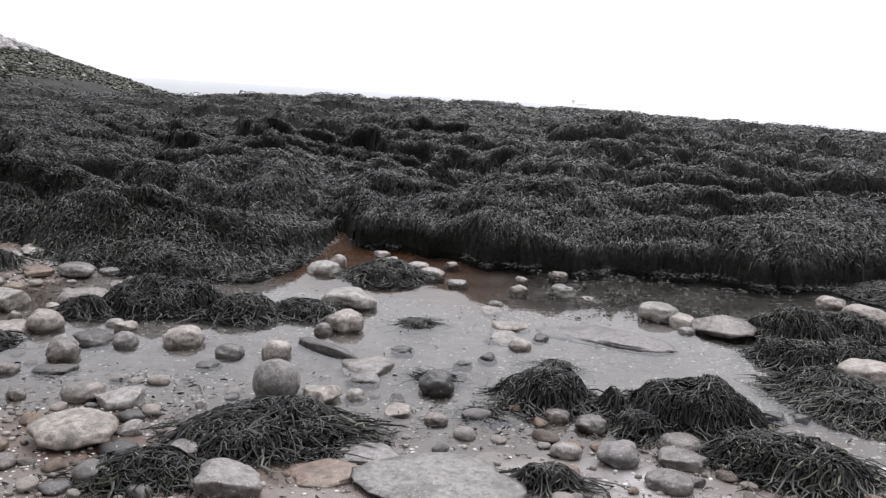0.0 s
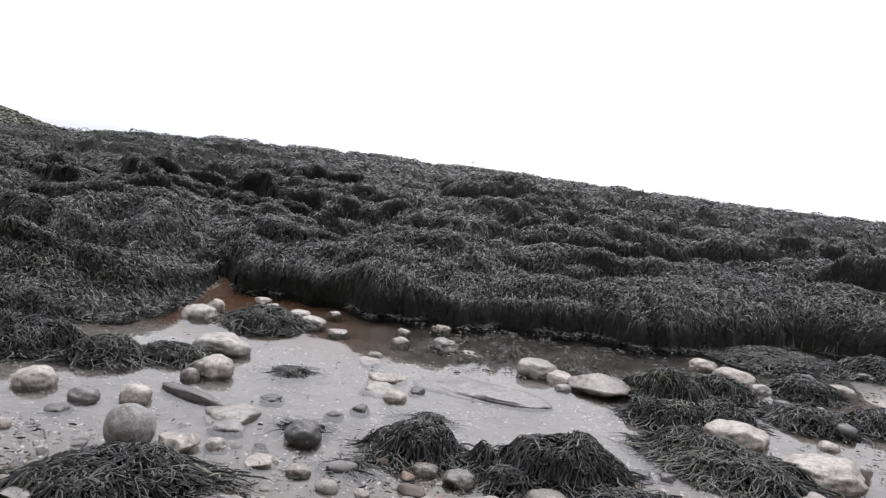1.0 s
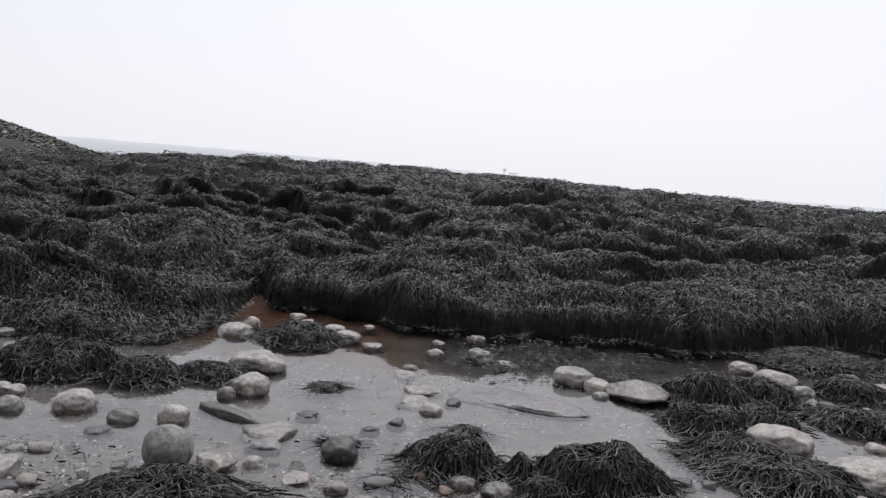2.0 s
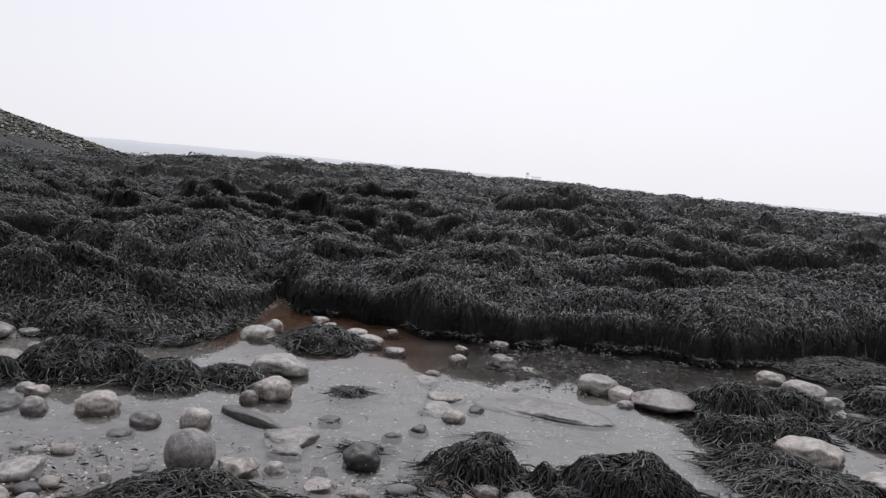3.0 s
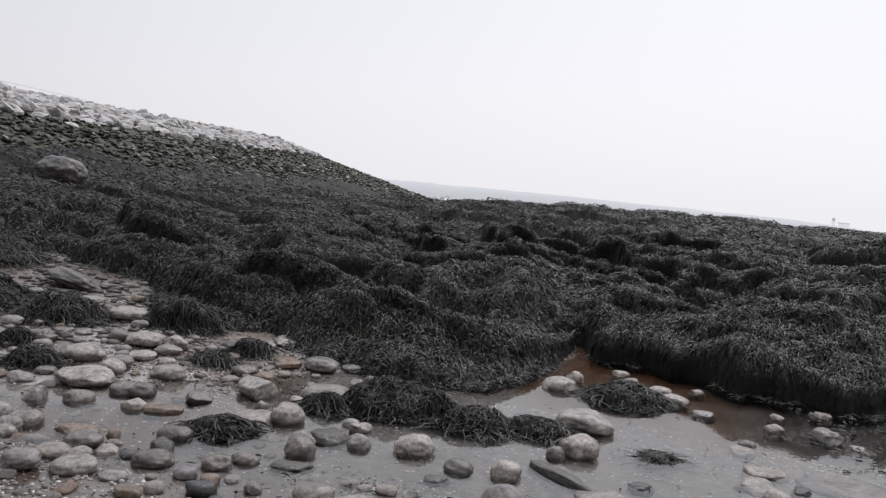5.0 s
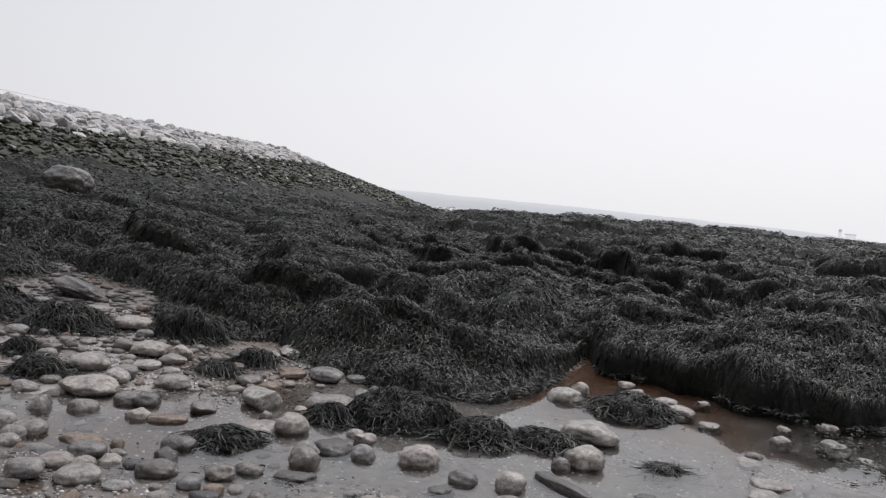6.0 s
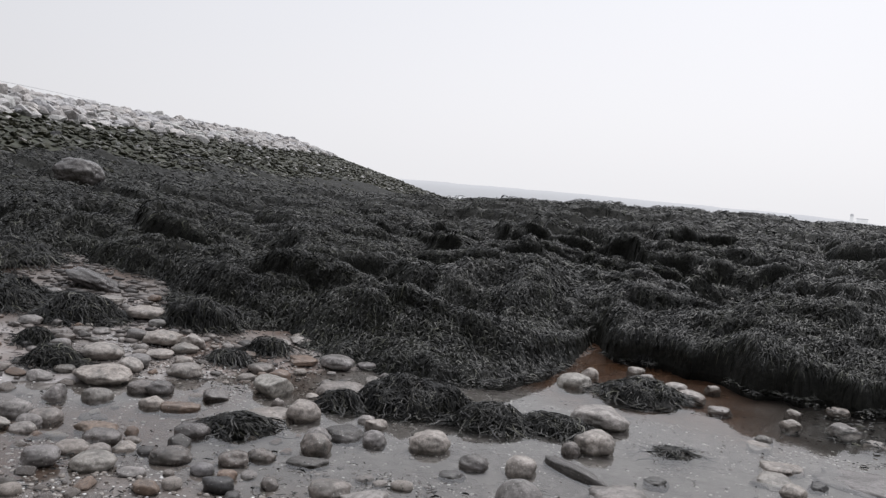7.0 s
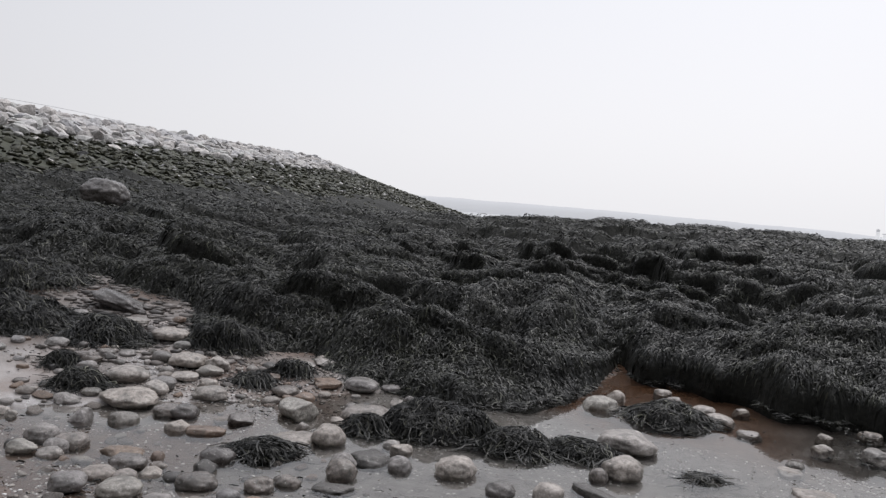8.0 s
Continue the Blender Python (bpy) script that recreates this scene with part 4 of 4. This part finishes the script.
def pebble_field(name, count, place, low, high, flat, mat, label, category):
    """Many small stones in one mesh."""
    r = np.random.default_rng(count)
    v0, f0 = BALLS[1]
    x, y = place(r, count)
    n = len(x)
    s = low * (high / low) ** r.uniform(0, 1, n) ** 1.6
    sc = np.stack([s * r.uniform(0.8, 1.5, n), s, s * flat * r.uniform(0.7, 1.2, n)], 1)
    a = r.uniform(0, 2 * np.pi, n)
    v = v0[None] * (1 + r.uniform(-0.22, 0.22, (n, len(v0), 1))) * sc[:, None] * 0.5
    vx = v[..., 0] * np.cos(a)[:, None] - v[..., 1] * np.sin(a)[:, None] + x[:, None]
    vy = v[..., 0] * np.sin(a)[:, None] + v[..., 1] * np.cos(a)[:, None] + y[:, None]
    vz = v[..., 2] + (ground_height(x, y) + 0.18 * sc[:, 2])[:, None]
    f = (f0[None] + (np.arange(n) * len(v0))[:, None, None]).reshape(-1, 3)
    me = mesh_from(name, np.stack([vx, vy, vz], -1).reshape(-1, 3), f, mat)
    return tagged(new(name, me), label, category, kind="stuff")


def gravel_places(r, n):
    x, y = r.uniform(-5.2, 4.8, n), r.uniform(1.0, 7.4, n)
    thick = np.clip((4.75 - y) * 1.2, 0.05, 1) * np.where(x > 0.9, 0.4, 1)
    thick = np.maximum(thick, 0.5 * smooth(2.3, 3.0, x))
    thick = np.maximum(thick, smooth(-2.4, -3.2, x) * smooth(5.2, 5.8, y))
    thick = thick * (0.35 + 0.9 * smooth(0.35, 0.65, value_noise(x * 2.2, y * 2.2, 61)))
    keep = r.random(n) < thick * smooth(0.8, 2.9, y)
    return x[keep], y[keep]


def shell_places(r, n):
    x, y = r.uniform(-4.5, 2.6, n), 2.7 + 4.0 * r.random(n) ** 0.85
    keep = r.random(n) < 0.25 + 0.75 * smooth(0.4, 0.7, value_noise(x * 1.6, y * 1.6, 63))
    return x[keep], y[keep]


def path_places(r, n):
    t = r.random(n)
    x = -4.4 - 2.6 * t + r.normal(0, 0.5, n)
    y = 6.6 + 1.7 * t + r.normal(0, 0.4, n)
    return x, y


def gravel_material(name, a, b, c):
    m, nt, bs = material(name, 0.5, 0.45)
    geo = nt.nodes.new("ShaderNodeNewGeometry")
    col = ramp(nt, geo.outputs["Random Per Island"], (0.0, a), (0.5, b), (1.0, c))
    fine = noise_fac(nt, 120.0, 3.0)
    nt.links.new(mix(nt, 0.5, col, ramp(nt, fine, (0.3, (0.5, 0.5, 0.5)), (0.7, (1.1, 1.1, 1.1))), "MULTIPLY"), bs.inputs["Base Color"])
    return m


GRAVEL = gravel_material("mixed beach gravel", (0.10, 0.085, 0.075), (0.22, 0.19, 0.165), (0.40, 0.37, 0.34))
GRAVEL_DARK = gravel_material("wet dark shingle", (0.04, 0.034, 0.031), (0.09, 0.076, 0.068), (0.22, 0.195, 0.18))
SHELL = gravel_material("broken shell", (0.6, 0.58, 0.56), (0.75, 0.74, 0.72), (0.85, 0.84, 0.83))
pebble_field("gravel", 42000, gravel_places, 0.008, 0.036, 0.6, GRAVEL, "mixed wet brown and grey beach gravel", "gravel")
pebble_field("path_gravel", 1000, path_places, 0.03, 0.15, 0.3, GRAVEL_DARK, "flat stony shingle in a gully between weed", "gravel")
pebble_field("shell_bits", 13000, shell_places, 0.008, 0.023, 0.45, SHELL, "scattered white broken shell chips", "shells")


def build_litter():
    """Loose scraps of wrack strewn over sand and gravel."""
    x, y = gravel_places(rng, 17000)
    k = len(x)
    me = strands("weed_litter", x, y, lambda a, b: np.maximum(ground_height(a, b), 0.0) + 0.004, rng.uniform(0.015, 0.06, k), rng.uniform(0.004, 0.011, k), WEED_NEAR, 3, solid=True, lift=0.008, wander=1.0, pull=0.0)
    return tagged(new("weed_litter", me), "loose dark scraps of wrack strewn over gravel", "seaweed", kind="stuff")


build_litter()


def build_floats():
    x, y = rng.uniform(0.7, 2.7, 900), rng.uniform(6.15, 7.9, 900)
    keep = value_noise(x * 2.5, y * 2.5, 81) > 0.42
    x, y = x[keep], y[keep]
    k = len(x)
    me = strands("floating_weed", x, y, lambda a, b: a * 0 + 0.004, rng.uniform(0.02, 0.07, k), rng.uniform(0.006, 0.014, k), WEED_NEAR, 3, solid=True, lift=0.006, wander=1.0, pull=0.0)
    return tagged(new("floating_weed", me), "scraps of wrack floating on the dark channel", "seaweed", kind="stuff")


build_floats()


# ---- the bank of shore rock ----
def block_shape(r, levels):
    """A broken block of shore rock: flat faces and blunt corners."""
    v, f = BALLS[levels]
    v = v / (np.abs(v) ** 3.0).sum(1, keepdims=True) ** (1 / 3.0)
    for _ in range(9):
        d = r.normal(size=3)
        d /= np.linalg.norm(d)
        v = v - np.outer(np.maximum(v @ d - r.uniform(0.5, 0.9), 0), d)
    lo, hi = v.min(0), v.max(0)
    return (v - (lo + hi) / 2) / (hi - lo), f


def build_rock_bank():
    r = np.random.default_rng(12)
    n = 15000
    along, q = r.uniform(-13, 36, n), r.uniform(-2.0, 14.0, n)
    ux, uy = -0.21, 0.978
    x, y = -21.0 + along * ux + q * uy, 21.0 + along * uy - q * ux
    x, y = x + r.normal(0, 0.15, n), y + r.normal(0, 0.15, n)
    keep = (np.degrees(np.arctan2(x, y)) > -52) & (ground_height(x, y) > 0.85)
    x, y, q = x[keep], y[keep], q[keep]
    edge = q + r.normal(0, 0.35, len(q))
    pale = (edge < 2.55) | (r.random(len(q)) < 0.03)
    keep = (edge > 2.55) | (r.random(len(q)) < 0.75)
    x, y, q, edge, pale = x[keep], y[keep], q[keep], edge[keep], pale[keep]
    s = np.where(edge < 2.55, 0.15 + 0.40 * r.random(len(q)) ** 1.7, np.where(pale, r.uniform(0.10, 0.24, len(q)), r.uniform(0.08, 0.24, len(q))))
    order = np.argsort(np.hypot(x, y))
    shapes = {p: [mesh_from("rock", *block_shape(r, 2 if p else 1), m, smooth_faces=False) for _ in range(6)] for p, m in ((True, RIPRAP), (False, RIPRAP_ALGAE))}
    data = {True: ([], []), False: ([], [])}
    bank = new("rock_bank")
    bank.location = (-16, 24, 1.2)
    bank.empty_display_size = 0.2
    tagged(bank, "long bank of bleached rocks over algae-green stones", "rock bank", kind="structure")
    singles = 0
    for i in order:
        p = bool(pale[i])
        z = float(ground_height(x[i:i + 1], y[i:i + 1])[0])
        low = 1.0 if edge[i] < 2.55 else 0.62
        m = pose(x[i], y[i], z + (0.12 if edge[i] < 2.55 else 0.2) * s[i], r.uniform(-25, 25), r.uniform(-25, 25), r.uniform(0, 360)) @ Matrix.Diagonal((s[i] * r.uniform(1, 1.5), s[i], s[i] * low * r.uniform(0.5, 0.9), 1))
        me = shapes[p][int(r.integers(6))]
        if singles < 300 and p:
            ob = new("rock", me)
            ob.parent = bank
            ob.matrix_parent_inverse = Matrix.Translation((16, -24, -1.2))
            ob.matrix_basis = m
            singles += 1
            continue
        v = np.empty(len(me.vertices) * 3, np.float32)
        me.vertices.foreach_get("co", v)
        mm = np.array(m)
        data[p][0].append(v.reshape(-1, 3) @ mm[:3, :3].T + mm[:3, 3])
        data[p][1].append(BALLS[2 if p else 1][1] + (42 if p else 12) * len(data[p][1]))
    for p, m in ((True, RIPRAP), (False, RIPRAP_ALGAE)):
        me = mesh_from("rocks", np.concatenate(data[p][0]), np.concatenate(data[p][1]), m, smooth_faces=False)
        ob = part("rocks", me, bank, "bleached rocks" if p else "green algae-coated stones")
        ob.matrix_parent_inverse = Matrix.Translation((16, -24, -1.2))
        tagged(ob, kind="stuff")


build_rock_bank()


# ---- lighthouse on the far point ----
def build_lighthouse():
    # walls, lantern and roof glow to imitate fog haze; none is a lamp
    white, grey = plain("white wall with haze glow", (0.46, 0.465, 0.47), 0.9, 1.0), plain("roof with haze glow", (0.28, 0.285, 0.295), 0.9, 1.0)
    base = new("lighthouse")
    base.location = (115, 900, 5.2)
    tagged(base, "small white lighthouse with a keeper's house, fog haze put into its glow", "lighthouse")

    def turned(name, rings, mat):
        a = np.linspace(0, 2 * np.pi, 12, endpoint=False)
        v = np.concatenate([np.stack([q * np.cos(a), q * np.sin(a), a * 0 + z], 1) for q, z in rings])
        part(name, mesh_from(name, v, grid_faces(len(rings), 12, wrap=True)[:, ::-1], mat), base)

    turned("tower", ((2.0, -1), (1.8, 2), (1.5, 4.6), (2.2, 4.7), (2.2, 5.2), (0.01, 5.2)), white)
    turned("lantern", ((1.5, 5.1), (1.5, 6.8), (2.1, 6.9), (0.01, 8.2)), grey)
    for name, mat, sz, at in (("house", white, (9.5, 6, 4.0), (9.0, 0, 1.2)), ("house_roof", grey, (10, 6.6, 0.8), (9.0, 0, 3.6))):
        bm = bmesh.new()
        bmesh.ops.create_cube(bm, size=1.0)
        bmesh.ops.scale(bm, vec=sz, verts=bm.verts)
        bmesh.ops.translate(bm, vec=at, verts=bm.verts)
        bmesh.ops.bevel(bm, geom=bm.edges[:], offset=0.15, segments=1, affect="EDGES")
        me = bpy.data.meshes.new(name)
        bm.to_mesh(me)
        bm.free()
        me.materials.append(mat)
        part(name, me, base)


build_lighthouse()


# ---- line on the bank ----
def tube(name, points, radius, mat, label, category, sides=8):
    """A rod through the points, with a slightly uneven girth."""
    p = np.array(points, float)
    t = np.gradient(p, axis=0)
    t /= np.linalg.norm(t, axis=1, keepdims=True)
    s = np.cross(t, (0, 0, 1.0))
    s /= np.linalg.norm(s, axis=1, keepdims=True)
    u = np.cross(s, t)
    a = np.linspace(0, 2 * np.pi, sides, endpoint=False)
    girth = radius * (1 + 0.15 * np.sin(np.arange(len(p)) * 1.7))[:, None, None]
    v = p[:, None] + girth * (s[:, None] * np.cos(a)[None, :, None] + u[:, None] * np.sin(a)[None, :, None])
    v = np.concatenate([p[:1, None].repeat(sides, 1), v, p[-1:, None].repeat(sides, 1)])
    me = mesh_from(name, v.reshape(-1, 3), grid_faces(len(p) + 2, sides, wrap=True), mat)
    return tagged(new(name, me), label, category)


def on_bank(along, aside, lift):
    x, y = -21.0 - 0.21 * along + 0.978 * aside, 21.0 + 0.978 * along + 0.21 * aside
    return x, y, float(berm(np.array([x]), np.array([y]))[0]) + lift


ROPE = plain("dark line", (0.25, 0.25, 0.26), 0.7)
tube("rope_line", [on_bank(-8 + 1.2 * k, -0.3, 0.10 + 0.25 * math.sin(math.pi * k / 16)) for k in range(17)], 0.005, ROPE, "thin dark line strung along the bank's crest", "rope", 5)
